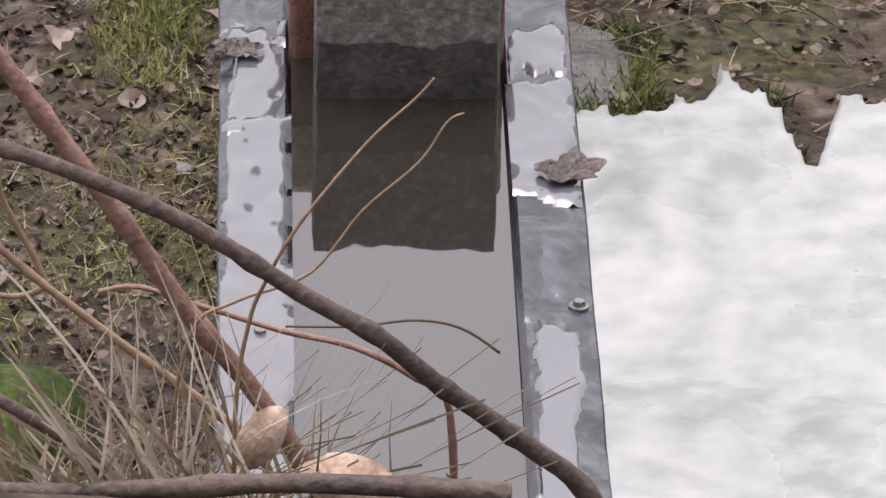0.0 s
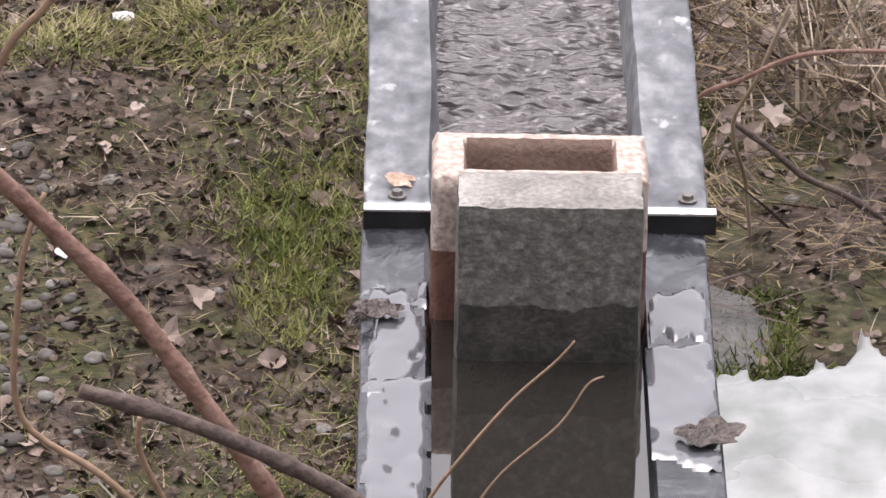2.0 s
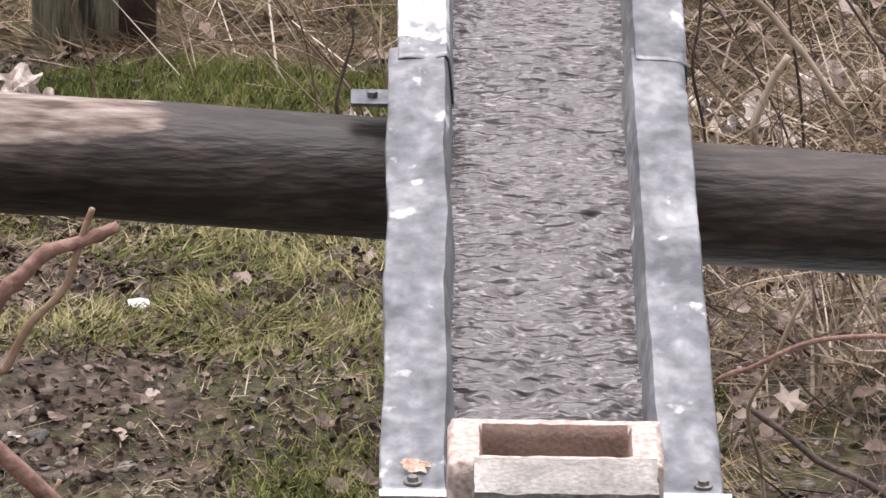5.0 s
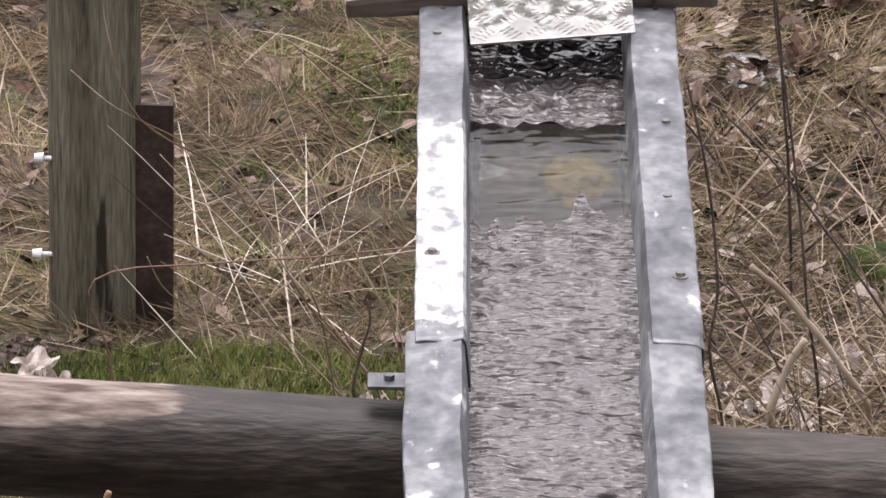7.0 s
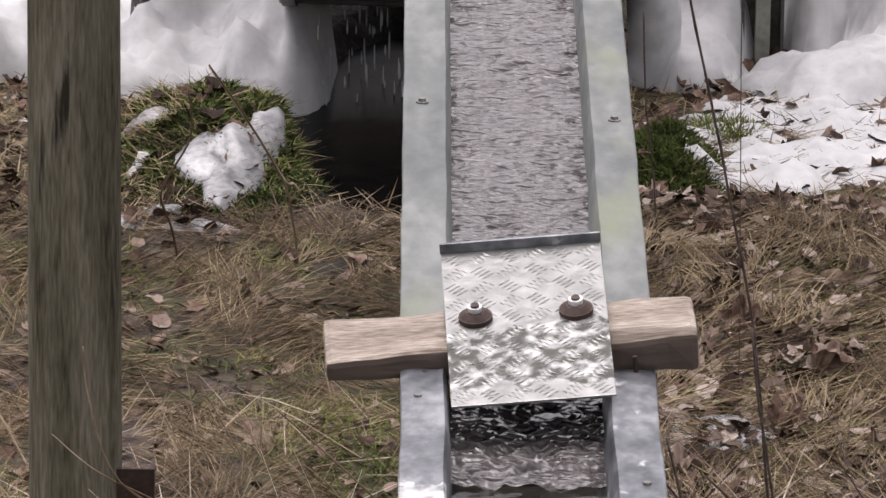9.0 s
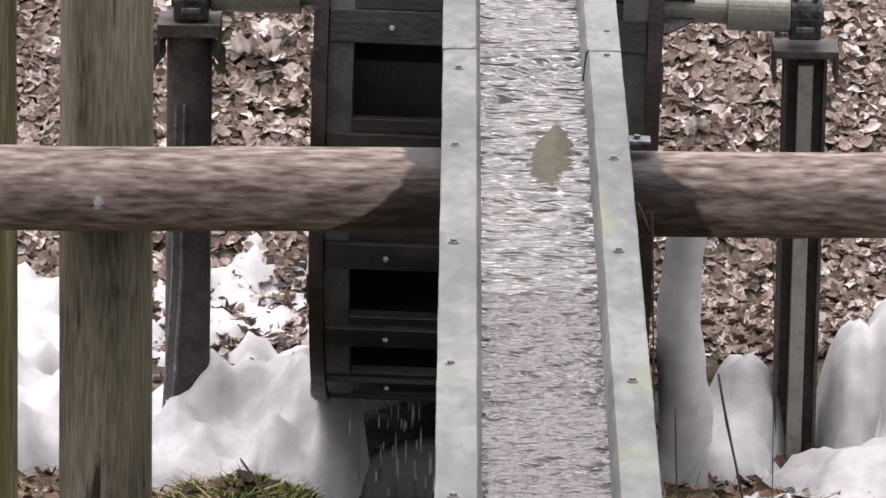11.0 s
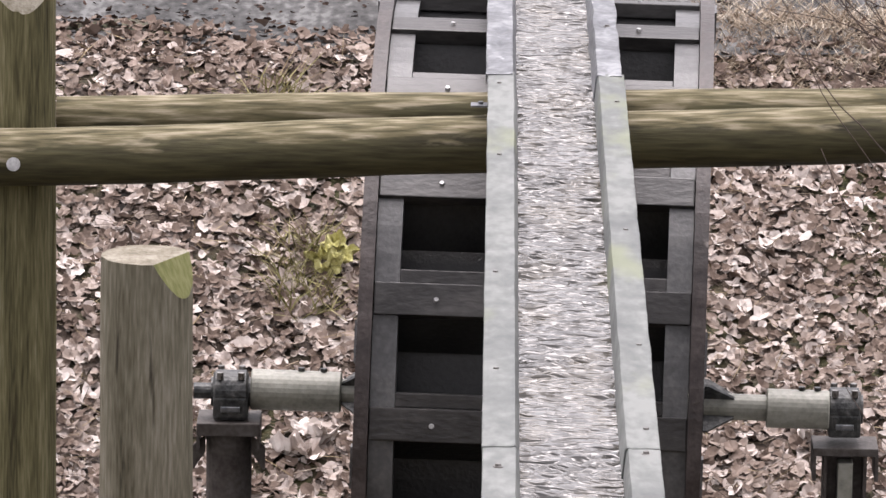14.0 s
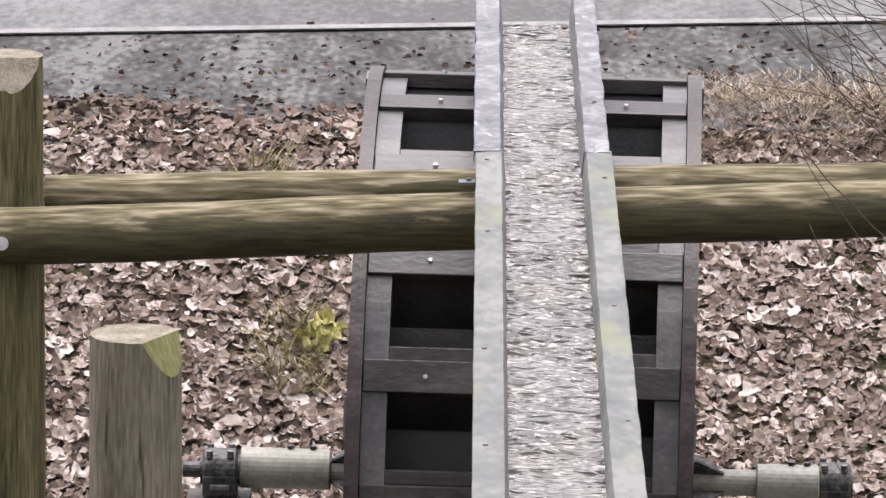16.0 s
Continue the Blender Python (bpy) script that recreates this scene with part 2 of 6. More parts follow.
# The wet half's dark and white patches are reflections put into the colour.
M["tread_wet"] = two_tone("tread plate, wet lower half with painted reflections", [(0.20, 0.20, 0.19), (0.27, 0.27, 0.26), (0.34, 0.34, 0.328)], [(0.05, 0.05, 0.042), (0.09, 0.09, 0.078), (0.30, 0.30, 0.285), (0.55, 0.55, 0.54)],
                          [(0, -1, 0, -0.01), (0, 1, 0, 0.185)], "MINIMUM", 0.05, 16, (1, 1, 1), 14, (0.32, 0.22), 0.3, 48, (1, 1, 1))
M["tread_wet"].node_tree.nodes["Principled BSDF"].inputs["Metallic"].default_value = 0.6
M["tread_wet"].node_tree.nodes["Principled BSDF"].inputs["Specular IOR Level"].default_value = 0.5
M["bark"] = surf("red brown bark", [(0.11, 0.055, 0.04), (0.19, 0.105, 0.08), (0.27, 0.17, 0.135)], 14, 0.7, 0, 0.6, 120)
M["bark_dark"] = surf("dark bark", [(0.035, 0.024, 0.019), (0.075, 0.052, 0.043), (0.13, 0.098, 0.082)], 14, 0.75, 0, 0.6, 120)
M["bark_tan"] = surf("tan stem", [(0.17, 0.105, 0.065), (0.28, 0.19, 0.125)], 14, 0.7, 0, 0.4, 120)
M["straw"] = surf("dry straw", [(0.085, 0.056, 0.036), (0.20, 0.15, 0.10), (0.40, 0.33, 0.255)], 2, 0.8, 0, 0, 8, island=0.4, spec=0.2)
M["dead_grass"] = surf("dead grass", [(0.06, 0.042, 0.024), (0.155, 0.113, 0.064), (0.30, 0.238, 0.148)], 2, 0.8, 0, 0, 8, island=0.38, spec=0.2)
M["grass"] = surf("short winter grass", [(0.05, 0.066, 0.015), (0.125, 0.155, 0.037), (0.23, 0.235, 0.082)], 2, 0.7, 0, 0, 8, island=0.35, spec=0.2)
M["grass_yellow"] = surf("yellowed winter grass", [(0.085, 0.082, 0.028), (0.19, 0.18, 0.07), (0.33, 0.295, 0.15)], 2, 0.7, 0, 0, 8, island=0.35, spec=0.2)
M["moss"] = surf("moss", [(0.016, 0.026, 0.006), (0.04, 0.06, 0.012), (0.085, 0.105, 0.028)], 20, 0.9, 0, 0.8, 90, island=0.3, spec=0.2)
M["leaf_pale"] = surf("pale dead leaves", [(0.25, 0.202, 0.172), (0.37, 0.312, 0.277), (0.48, 0.418, 0.38), (0.62, 0.565, 0.525)], 5, 0.8, 0, 0, 25, island=0.34, spec=0.3)
M["leaf_mid"] = surf("brown leaf crumbs", [(0.135, 0.099, 0.079), (0.255, 0.202, 0.170), (0.40, 0.338, 0.295)], 3, 0.85, 0, 0, 25, island=0.4, spec=0.25)
M["leaf_mud"] = surf("rotting leaf crumbs", [(0.026, 0.018, 0.013), (0.06, 0.043, 0.033), (0.10, 0.075, 0.059), (0.19, 0.15, 0.125)], 3, 0.85, 0, 0, 25, island=0.4, spec=0.2)
M["leaf_brown"] = surf("brown dead leaves", [(0.028, 0.016, 0.011), (0.085, 0.05, 0.036), (0.15, 0.098, 0.072), (0.25, 0.19, 0.155)], 3, 0.8, 0, 0, 25, island=0.42, spec=0.2)
M["snow"] = surf("old snow", [(0.35, 0.352, 0.352), (0.43, 0.432, 0.432), (0.50, 0.50, 0.498)], 4, 0.6, 0, 0.35, 20)
M["ice"] = surf("glazed ice", [(0.22, 0.235, 0.225), (0.31, 0.322, 0.318), (0.385, 0.39, 0.39)], 1.6, 0.3, 0, 0.15, 14, spread=0.16, spec=0.35)
M["slush"] = surf("grey slush", [(0.12, 0.12, 0.12), (0.26, 0.26, 0.265), (0.42, 0.42, 0.425)], 7, 0.3, 0, 0.4, 40)
M["pebble"] = surf("pebbles", [(0.06, 0.053, 0.046), (0.12, 0.112, 0.10), (0.22, 0.212, 0.20)], 6, 0.75, 0, 0.3, 60, island=0.35, spec=0.3)
M["gravel"] = surf("wet gravel", [(0.02, 0.02, 0.02), (0.06, 0.06, 0.06), (0.16, 0.16, 0.16)], 6, 0.6, 0, 0.3, 60, island=0.4, spec=0.3)
M["stone"] = surf("grey stone", [(0.04, 0.038, 0.035), (0.075, 0.071, 0.066), (0.12, 0.115, 0.107)], 6, 0.7, 0, 0.9, 50)
M["asphalt"] = surf("wet asphalt", [(0.055, 0.057, 0.056), (0.10, 0.103, 0.102), (0.155, 0.158, 0.156)], 1.2, 0.7, 0, 0.6, 30, (1, 0.4, 1), spread=0.13, spec=0.3)
M["verge"] = surf("muddy gravel verge", [(0.018, 0.0175, 0.017), (0.042, 0.0415, 0.040), (0.066, 0.0655, 0.064), (0.125, 0.125, 0.122)], 3, 0.85, 0, 1.0, 30, (0.9, 0.35, 1), spread=0.11, spec=0.3)
M["line"] = surf("worn road paint", [(0.13, 0.13, 0.128), (0.27, 0.27, 0.265)], 9, 0.7, 0, 0.3, spec=0.3)
M["scrap"] = surf("white scrap", [(0.6, 0.6, 0.6), (0.8, 0.8, 0.79)], 20, 0.7, 0, 0.2)
M["leaf_tan"] = surf("tan leaf", [(0.25, 0.16, 0.11), (0.40, 0.29, 0.22), (0.5, 0.39, 0.31)], 30, 0.7, 0, 0.4, 160)
M["leaf_wet"] = surf("sodden leaf", [(0.014, 0.009, 0.007), (0.045, 0.031, 0.025), (0.10, 0.08, 0.07)], 40, 0.3, 0, 0.8, 160)
M["leaf_yellow"] = surf("yellow green leaf", [(0.28, 0.265, 0.09), (0.44, 0.415, 0.17), (0.58, 0.55, 0.30)], 20, 0.7, 0, 0.3, 90, spec=0.2)
M["straw_pale"] = surf("bleached straw", [(0.24, 0.185, 0.135), (0.45, 0.385, 0.30), (0.66, 0.60, 0.52)], 2, 0.8, 0, 0, 8, island=0.35, spec=0.2)


def water_mat(name, tint, bump, scale, stretch, rough=0.03, dist=0.01, clear=1.0, ior=1.33, detail=1.5):
    m = bpy.data.materials.new(name)
    m.use_nodes = True
    n, l = m.node_tree.nodes, m.node_tree.links
    b = n["Principled BSDF"]
    b.inputs["Base Color"].default_value = (*tint, 1)
    b.inputs["Roughness"].default_value, b.inputs["IOR"].default_value = rough, ior
    b.inputs["Transmission Weight"].default_value = clear
    tc, mp, tx, bp = n.new("ShaderNodeTexCoord"), n.new("ShaderNodeMapping"), n.new("ShaderNodeTexNoise"), n.new("ShaderNodeBump")
    mp.inputs["Scale"].default_value = stretch
    tx.inputs["Scale"].default_value, tx.inputs["Detail"].default_value, tx.inputs["Roughness"].default_value = scale, detail, 0.55
    bp.inputs["Strength"].default_value, bp.inputs["Distance"].default_value = bump, dist
    l.new(tc.outputs["Object"], mp.inputs["Vector"])
    l.new(mp.outputs["Vector"], tx.inputs["Vector"])
    l.new(tx.outputs["Fac"], bp.inputs["Height"])
    l.new(bp.outputs["Normal"], b.inputs["Normal"])
    return m


M["water"] = water_mat("running water", (0.070, 0.062, 0.061), 1.0, 1.0, (24, 62, 1), 0.05, 0.03, 0.0, 1.5)
M["clear"] = water_mat("clear running water", (0.30, 0.292, 0.25), 0.35, 1.0, (9, 22, 1), 0.03, 0.010, 1.0, 1.2)
M["water_lower"] = water_mat("rough running water", (0.070, 0.060, 0.047), 1.0, 1.0, (9, 44, 1), 0.05, 0.06, 0.0, 1.8)
lower = M["water_lower"].node_tree
streak, streak_map, streak_ramp = lower.nodes.new("ShaderNodeTexNoise"), lower.nodes.new("ShaderNodeMapping"), lower.nodes.new("ShaderNodeValToRGB")
streak_map.inputs["Scale"].default_value = (7, 2.2, 1)
streak.inputs["Scale"].default_value, streak.inputs["Detail"].default_value = 1.0, 4
lower.links.new(lower.nodes["Texture Coordinate"].outputs["Object"], streak_map.inputs["Vector"])
lower.links.new(streak_map.outputs["Vector"], streak.inputs["Vector"])
lower.links.new(streak.outputs["Fac"], streak_ramp.inputs["Fac"])
for e, (p, c) in zip(streak_ramp.color_ramp.elements, ((0.45, (0.054, 0.050, 0.045, 1)), (0.62, (0.080, 0.070, 0.055, 1)))):
    e.position, e.color = p, c
lower.links.new(streak_ramp.outputs["Color"], lower.nodes["Principled BSDF"].inputs["Base Color"])
M["film"] = water_mat("thin water film on zinc", (0.088, 0.09, 0.10), 0.5, 1.0, (24, 15, 1), 0.06, 0.012, 0.0, 2.0, 1)
M["still"] = water_mat("still brown water", (0.017, 0.0155, 0.013), 0.10, 7, (1, 1.5, 1), 0.02, 0.006, 0.0, 2.1)


def ground_mat():
    """Mud, turf, litter and gravel by noise and by stretches of the place."""
    m = bpy.data.materials.new("ground")
    m.use_nodes = True
    n, l = m.node_tree.nodes, m.node_tree.links
    b = n["Principled BSDF"]
    tc = n.new("ShaderNodeTexCoord")

    def noise_at(s, d=6):
        t = n.new("ShaderNodeTexNoise")
        t.inputs["Scale"].default_value, t.inputs["Detail"].default_value = s, d
        l.new(tc.outputs["Object"], t.inputs["Vector"])
        return t.outputs["Fac"]

    def ramp(fac, stops):
        r = n.new("ShaderNodeValToRGB")
        while len(r.color_ramp.elements) < len(stops):
            r.color_ramp.elements.new(0.5)
        for e, (p, c) in zip(r.color_ramp.elements, stops):
            e.position, e.color = p, (*c, 1)
        l.new(fac, r.inputs["Fac"])
        return r.outputs["Color"]

    mud = ramp(noise_at(14), [(0.32, (0.010, 0.0075, 0.006)), (0.5, (0.046, 0.033, 0.025)), (0.62, (0.092, 0.068, 0.053)), (0.75, (0.16, 0.13, 0.106))])
    turf = ramp(noise_at(30), [(0.3, (0.018, 0.018, 0.008)), (0.5, (0.042, 0.042, 0.016)), (0.7, (0.09, 0.075, 0.038))])
    mask = ramp(noise_at(2.3), [(0.46, (0, 0, 0)), (0.58, (1, 1, 1))])
    mx = n.new("ShaderNodeMix")
    mx.data_type = "RGBA"
    l.new(mask, mx.inputs["Factor"])
    l.new(mud, mx.inputs["A"])
    l.new(turf, mx.inputs["B"])
    # sodden mud round the tail race, blackened further by painted shade under the wheel
    sub, mul, ln, rng, wet = n.new("ShaderNodeVectorMath"), n.new("ShaderNodeVectorMath"), n.new("ShaderNodeVectorMath"), n.new("ShaderNodeMapRange"), n.new("ShaderNodeMix")
    sub.operation, mul.operation, ln.operation = "SUBTRACT", "MULTIPLY", "LENGTH"
    l.new(tc.outputs["Object"], sub.inputs[0])
    sub.inputs[1].default_value, mul.inputs[1].default_value = (0.0, 22.5, -1.5), (1.35, 0.40, 0.3)
    l.new(sub.outputs[0], mul.inputs[0])
    l.new(mul.outputs[0], ln.inputs[0])
    edge = n.new("ShaderNodeMath")
    edge.operation = "ADD"
    l.new(ln.outputs["Value"], edge.inputs[0])
    l.new(noise_at(4), edge.inputs[1])
    rng.inputs["From Min"].default_value, rng.inputs["From Max"].default_value = 1.35, 1.65
    rng.inputs["To Min"].default_value, rng.inputs["To Max"].default_value = 1.0, 0.0
    l.new(edge.outputs[0], rng.inputs["Value"])
    wet.data_type = "RGBA"
    l.new(rng.outputs["Result"], wet.inputs["Factor"])
    l.new(mx.outputs["Result"], wet.inputs["A"])
    l.new(ramp(noise_at(20), [(0.35, (0.006, 0.005, 0.004)), (0.7, (0.03, 0.026, 0.02))]), wet.inputs["B"])
    l.new(wet.outputs["Result"], b.inputs["Base Color"])
    b.inputs["Specular IOR Level"].default_value = 0.25
    l.new(ramp(noise_at(5), [(0.35, (0.6,) * 3), (0.6, (0.95,) * 3)]), b.inputs["Roughness"])
    bp = n.new("ShaderNodeBump")
    bp.inputs["Strength"].default_value, bp.inputs["Distance"].default_value = 0.9, 0.03
    l.new(noise_at(26), bp.inputs["Height"])
    l.new(bp.outputs["Normal"], b.inputs["Normal"])
    return m


# Near black with little gloss: the reflected dark wheel is painted in.
M["race"] = surf("race water with painted dark reflection", [(0.003, 0.003, 0.003), (0.008, 0.0075, 0.007)], 3, 0.25, 0, 0.2, 12, spec=0.08, rough_var=0.04)
M["ground"] = ground_mat()


# ---------------------------------------------------------------- building helpers
def mesh_ob(name, verts, faces, material, parent=None, label="", smooth=False):
    me = bpy.data.meshes.new(name)
    me.from_pydata([tuple(v) for v in verts], [], [tuple(f) for f in faces])
    me.materials.append(material)
    if smooth:
        me.polygons.foreach_set("use_smooth", [True] * len(me.polygons))
    me.update()
    ob = new(name, me)
    if parent is not None:
        ob.parent = parent
    if label:
        ob["label"] = label
    return ob


def part(name, bm, material, parent=None, label="", smooth=False):
    me = bpy.data.meshes.new(name)
    bmesh.ops.recalc_face_normals(bm, faces=bm.faces[:])
    bm.to_mesh(me)
    bm.free()
    for mt in (material if isinstance(material, (list, tuple)) else [material]):
        me.materials.append(mt)
    if smooth:
        me.polygons.foreach_set("use_smooth", [True] * len(me.polygons))
    ob = new(name, me)
    if parent is not None:
        ob.parent = parent
    if label:
        ob["label"] = label
    return ob


def thing(name, label, category, at=(0, 0, 0), group="", kind=""):
    ob = new(name)
    ob.empty_display_size = 0.1
    ob.location = at
    return tagged(ob, label, category, group, kind)


def box(bm, lo, hi, bevel=0.0, m=None):
    r = bmesh.ops.create_cube(bm, size=1.0)
    vs = r["verts"]
    c, s = (Vector(lo) + Vector(hi)) / 2, Vector(hi) - Vector(lo)
    for v in vs:
        v.co = Vector((v.co.x * s.x, v.co.y * s.y, v.co.z * s.z)) + c
    if bevel:
        es = list({e for v in vs for e in v.link_edges})
        r = bmesh.ops.bevel(bm, geom=es, offset=bevel, segments=2, affect="EDGES", profile=0.6)
        vs = list({v for f in r["faces"] for v in f.verts} | {v for v in vs if v.is_valid})
    if m is not None:
        for v in vs:
            v.co = m @ v.co
    return vs


def tube(bm, pts, radii, sides=10, cap=True, rough=0.0):
    """A round body along a line of points."""
    pts = [Vector(p) for p in pts]
    rings = []
    side = None
    for i, p in enumerate(pts):
        d = (pts[min(i + 1, len(pts) - 1)] - pts[max(i - 1, 0)]).normalized()
        if side is None:
            side = d.orthogonal().normalized()
        side = (side - d * side.dot(d)).normalized()
        up = d.cross(side)
        r = radii[i] if isinstance(radii, (list, tuple)) else radii
        ring = []
        for k in range(sides):
            a = 2 * math.pi * k / sides
            rr = r * (1 + rough * noise.noise(Vector((k * 1.7, i * 0.6, r * 90 + p.x))))
            ring.append(bm.verts.new(p + side * math.cos(a) * rr + up * math.sin(a) * rr))
        rings.append(ring)
    for a, b in zip(rings, rings[1:]):
        for k in range(sides):
            bm.faces.new((a[k], a[(k + 1) % sides], b[(k + 1) % sides], b[k]))
    if cap:
        bm.faces.new(rings[0][::-1])
        bm.faces.new(rings[-1])
    return rings


def cyl(bm, a, b, r, sides=16, r2=None):
    tube(bm, [a, b], [r, r if r2 is None else r2], sides)


def fz(y):
    """Height of the flume's rim: it falls two degrees away from the dam."""
    return 2.50873 - math.tan(radians(2)) * y


PROFILE = ((-60, 4.4), (0, 4.4), (4.4, 3.32), (5.2, 2.80), (6.9, 0.25), (10, 0.05), (12.6, -0.02), (15.4, -0.55), (18, -0.92), (21, -1.28), (23.2, -1.5),
           (24.9, -1.42), (28.1, 0.33), (28.6, 0.36), (60, 0.4), (700, 0.4))


def gz0(x, y):
    w = min(max((y - 24) / 4, 0), 1)
    yy = y - 0.13 * max(min(x, 30), -30) * w
    for (a, za), (b, zb) in zip(PROFILE, PROFILE[1:]):
        if yy <= b:
            u = (yy - a) / (b - a)
            return za + (zb - za) * u
    return PROFILE[-1][1]


def gz(x, y):
    z = gz0(x, y)
    if abs(x) < 8 and 4 < y < 29:
        rel = noise.noise(Vector((x * 0.9, y * 0.9, 1.3))) * 0.05 + noise.noise(Vector((x * 3.1, y * 3.1, 5.3))) * 0.022 + noise.noise(Vector((x * 9, y * 9, 2.2))) * 0.012
        z += rel * min(1, (29 - y) * 2, (y - 4) * 2)
        # tail race: the hollow under and before the wheel
        px, py = (x - 0.05) / 0.38, (y - 22.5) / 1.12
        d = px * px + py * py
        if d < 1.6:
            z -= 0.42 * max(0, 1 - d / 1.6) ** 0.7
        # grassy hummock beside it
        d = ((x + 0.64) / 0.34) ** 2 + ((y - 22.0) / 0.72) ** 2
        if d < 1:
            z += (0.18 + 0.10 * noise.noise(Vector((x * 5, y * 4, 8)))) * (1 - d)
        # mossy lump on the other side
        d = ((x - 0.85) / 0.17) ** 2 + ((y - 21.72) / 0.40) ** 2
        if d < 1:
            z += (0.13 + 0.08 * noise.noise(Vector((x * 9, y * 6, 8)))) * (1 - d)
    return z


# ---------------------------------------------------------------- ground, verge, road
def build_ground():
    xs = sorted({*[-700, -300, -100, -40, -15, -8, -5], *[round(-3.4 + 0.05 * i, 3) for i in range(137)], *[5, 8, 15, 40, 100, 300, 700]})
    ys = sorted({*[-500, -100, -20, -5, 0, 2, 3.5], *[round(4 + 0.15 * i, 3) for i in range(40)], *[round(10 + 0.055 * i, 3) for i in range(346)], *[29.1, 30, 33, 40, 60, 120, 300, 700]})
    verts = [(x, y, gz(x, y)) for y in ys for x in xs]
    w = len(xs)
    faces = [(j * w + i, j * w + i + 1, (j + 1) * w + i + 1, (j + 1) * w + i) for j in range(len(ys) - 1) for i in range(w - 1)]
    tagged(mesh_ob("ground", verts, faces, M["ground"], smooth=True), "muddy winter ground with patchy grass sloping to a road", "ground", kind="structure")


build_ground()


def strip(name, y0, y1, up, material, label, category, step=0.5, half=40, wob=0.0):
    verts, faces = [], []
    n, rows = int(2 * half / step), 7
    for i in range(n + 1):
        x = -half + i * step
        for j in range(rows):
            u = j / (rows - 1)
            y = y0 + (y1 - y0) * u + 0.13 * max(min(x, 30), -30) + (wob * noise.noise(Vector((x * 1.3, 0, 3))) + wob * 0.5 * noise.noise(Vector((x * 5, 0, 3))) if j == 0 else 0)
            verts.append((x, y, gz0(x, y) + up * (0.4 if j == 0 and wob else 1)))
    for i in range(n):
        for j in range(rows - 1):
            a = i * rows + j
            faces.append((a, a + rows, a + rows + 1, a + 1))
    return tagged(mesh_ob(name, verts, faces, material, smooth=True), label, category, kind="structure")


strip("verge", 28.15, 30.33, 0.012, M["verge"], "grey muddy gravel verge beside the road", "verge", 0.1, 12, 0.14)
strip("road", 30.27, 36.5, 0.022, M["asphalt"], "damp grey asphalt road", "road")
strip("edge_line", 30.275, 30.375, 0.027, M["line"], "worn white painted line along the road edge", "road marking", 0.25, 30)


# ---------------------------------------------------------------- flume
# each length of sheet: its ends, drop below the rim line, and its outer and inner rim edges
SECTIONS = ((4.2, 7.52, 0.024, -0.019, 0.056, 0.309, 0.385), (7.50, 8.98, 0.0, -0.015, 0.062, 0.315, 0.388), (8.93, 10.45, -0.004, -0.003, 0.064, 0.321, 0.392),
            (10.40, 15.60, -0.001, -0.005, 0.070, 0.323, 0.396), (15.55, 20.70, -0.004, -0.007, 0.069, 0.319, 0.395), (20.65, 23.80, -0.008, -0.013, 0.066, 0.316, 0.388))
DEPTH = 0.145


def rims(y):
    """Outer and inner rim edges of the length of sheet at y."""
    for y0, y1, drop, xl, xli, xri, xr in SECTIONS:
        if y <= y1:
            return xl, xli, xri, xr
    return SECTIONS[-1][3:]


def channel(section, name, mats, parent, label="", dents=0.003, seed=0.0):
    """One length of folded sheet: skirts, rims, sloping walls and bed; the first rim may take a second material."""
    y0, y1, drop, xl, xli, xri, xr = SECTIONS[section]
    prof = [(xl - 0.002, -0.030), (xl - 0.002, -0.002), (xl, 0.0), (xl + 0.012, 0.001), (xl + 0.026, 0.0015), (xl + 0.042, 0.0012), (xli - 0.012, 0.001), (xli - 0.002, 0.003), (xli + 0.003, -0.006),
            (xli + 0.016, -DEPTH + 0.01), (xli + 0.026, -DEPTH), (xri - 0.026, -DEPTH), (xri - 0.016, -DEPTH + 0.01), (xri - 0.003, -0.006), (xri + 0.002, 0.003),
            (xri + 0.012, 0.001), (xr - 0.042, 0.0012), (xr - 0.026, 0.0015), (xr - 0.012, 0.001), (xr, 0.0), (xr + 0.002, -0.002), (xr + 0.002, -0.030)]
    n = max(2, int((y1 - y0) / 0.022))
    verts, faces = [], []
    for i in range(n + 1):
        y = y0 + (y1 - y0) * i / n
        for k, (x, z) in enumerate(prof):
            wav = dents * (noise.noise(Vector((x * 6 + seed, y * 3.1, seed))) * 1.0 + noise.noise(Vector((x * 14, y * 9.0, seed + 4))) * 0.7)
            knock = max(0.0, noise.noise(Vector((x * 11 + seed * 3, y * 6.5, seed + 9))) - 0.28)     # hammered dents
            wav -= dents * 4.5 * knock * (0 if 6 <= k <= 15 else 1)
            wx = dents * 0.55 * noise.noise(Vector((seed, y * 4.0, k // 11 * 7.0))) + dents * 0.25 * noise.noise(Vector((seed, y * 17.0, k // 11 * 5.0)))
            verts.append((x + wx, y, fz(y) + z - drop + wav))
    w = len(prof)
    for i in range(n):
        for k in range(w - 1):
            faces.append((i * w + k, i * w + k + 1, (i + 1) * w + k + 1, (i + 1) * w + k))
    ob = mesh_ob(name, verts, faces, mats[0], parent, label, smooth=True)
    ob.data.set_sharp_from_angle(angle=radians(38))
    if len(mats) > 1:
        ob.data.materials.append(mats[1])
        for f in ob.data.polygons:
            f.material_index = 1 if f.index % (w - 1) in range(1, 8) else 0
    so = ob.modifiers.new("sheet", "SOLIDIFY")
    so.thickness, so.offset = 0.0025, -1
    return ob


flume = thing("flume", "long galvanised sheet metal flume carrying water on log beams", "flume")
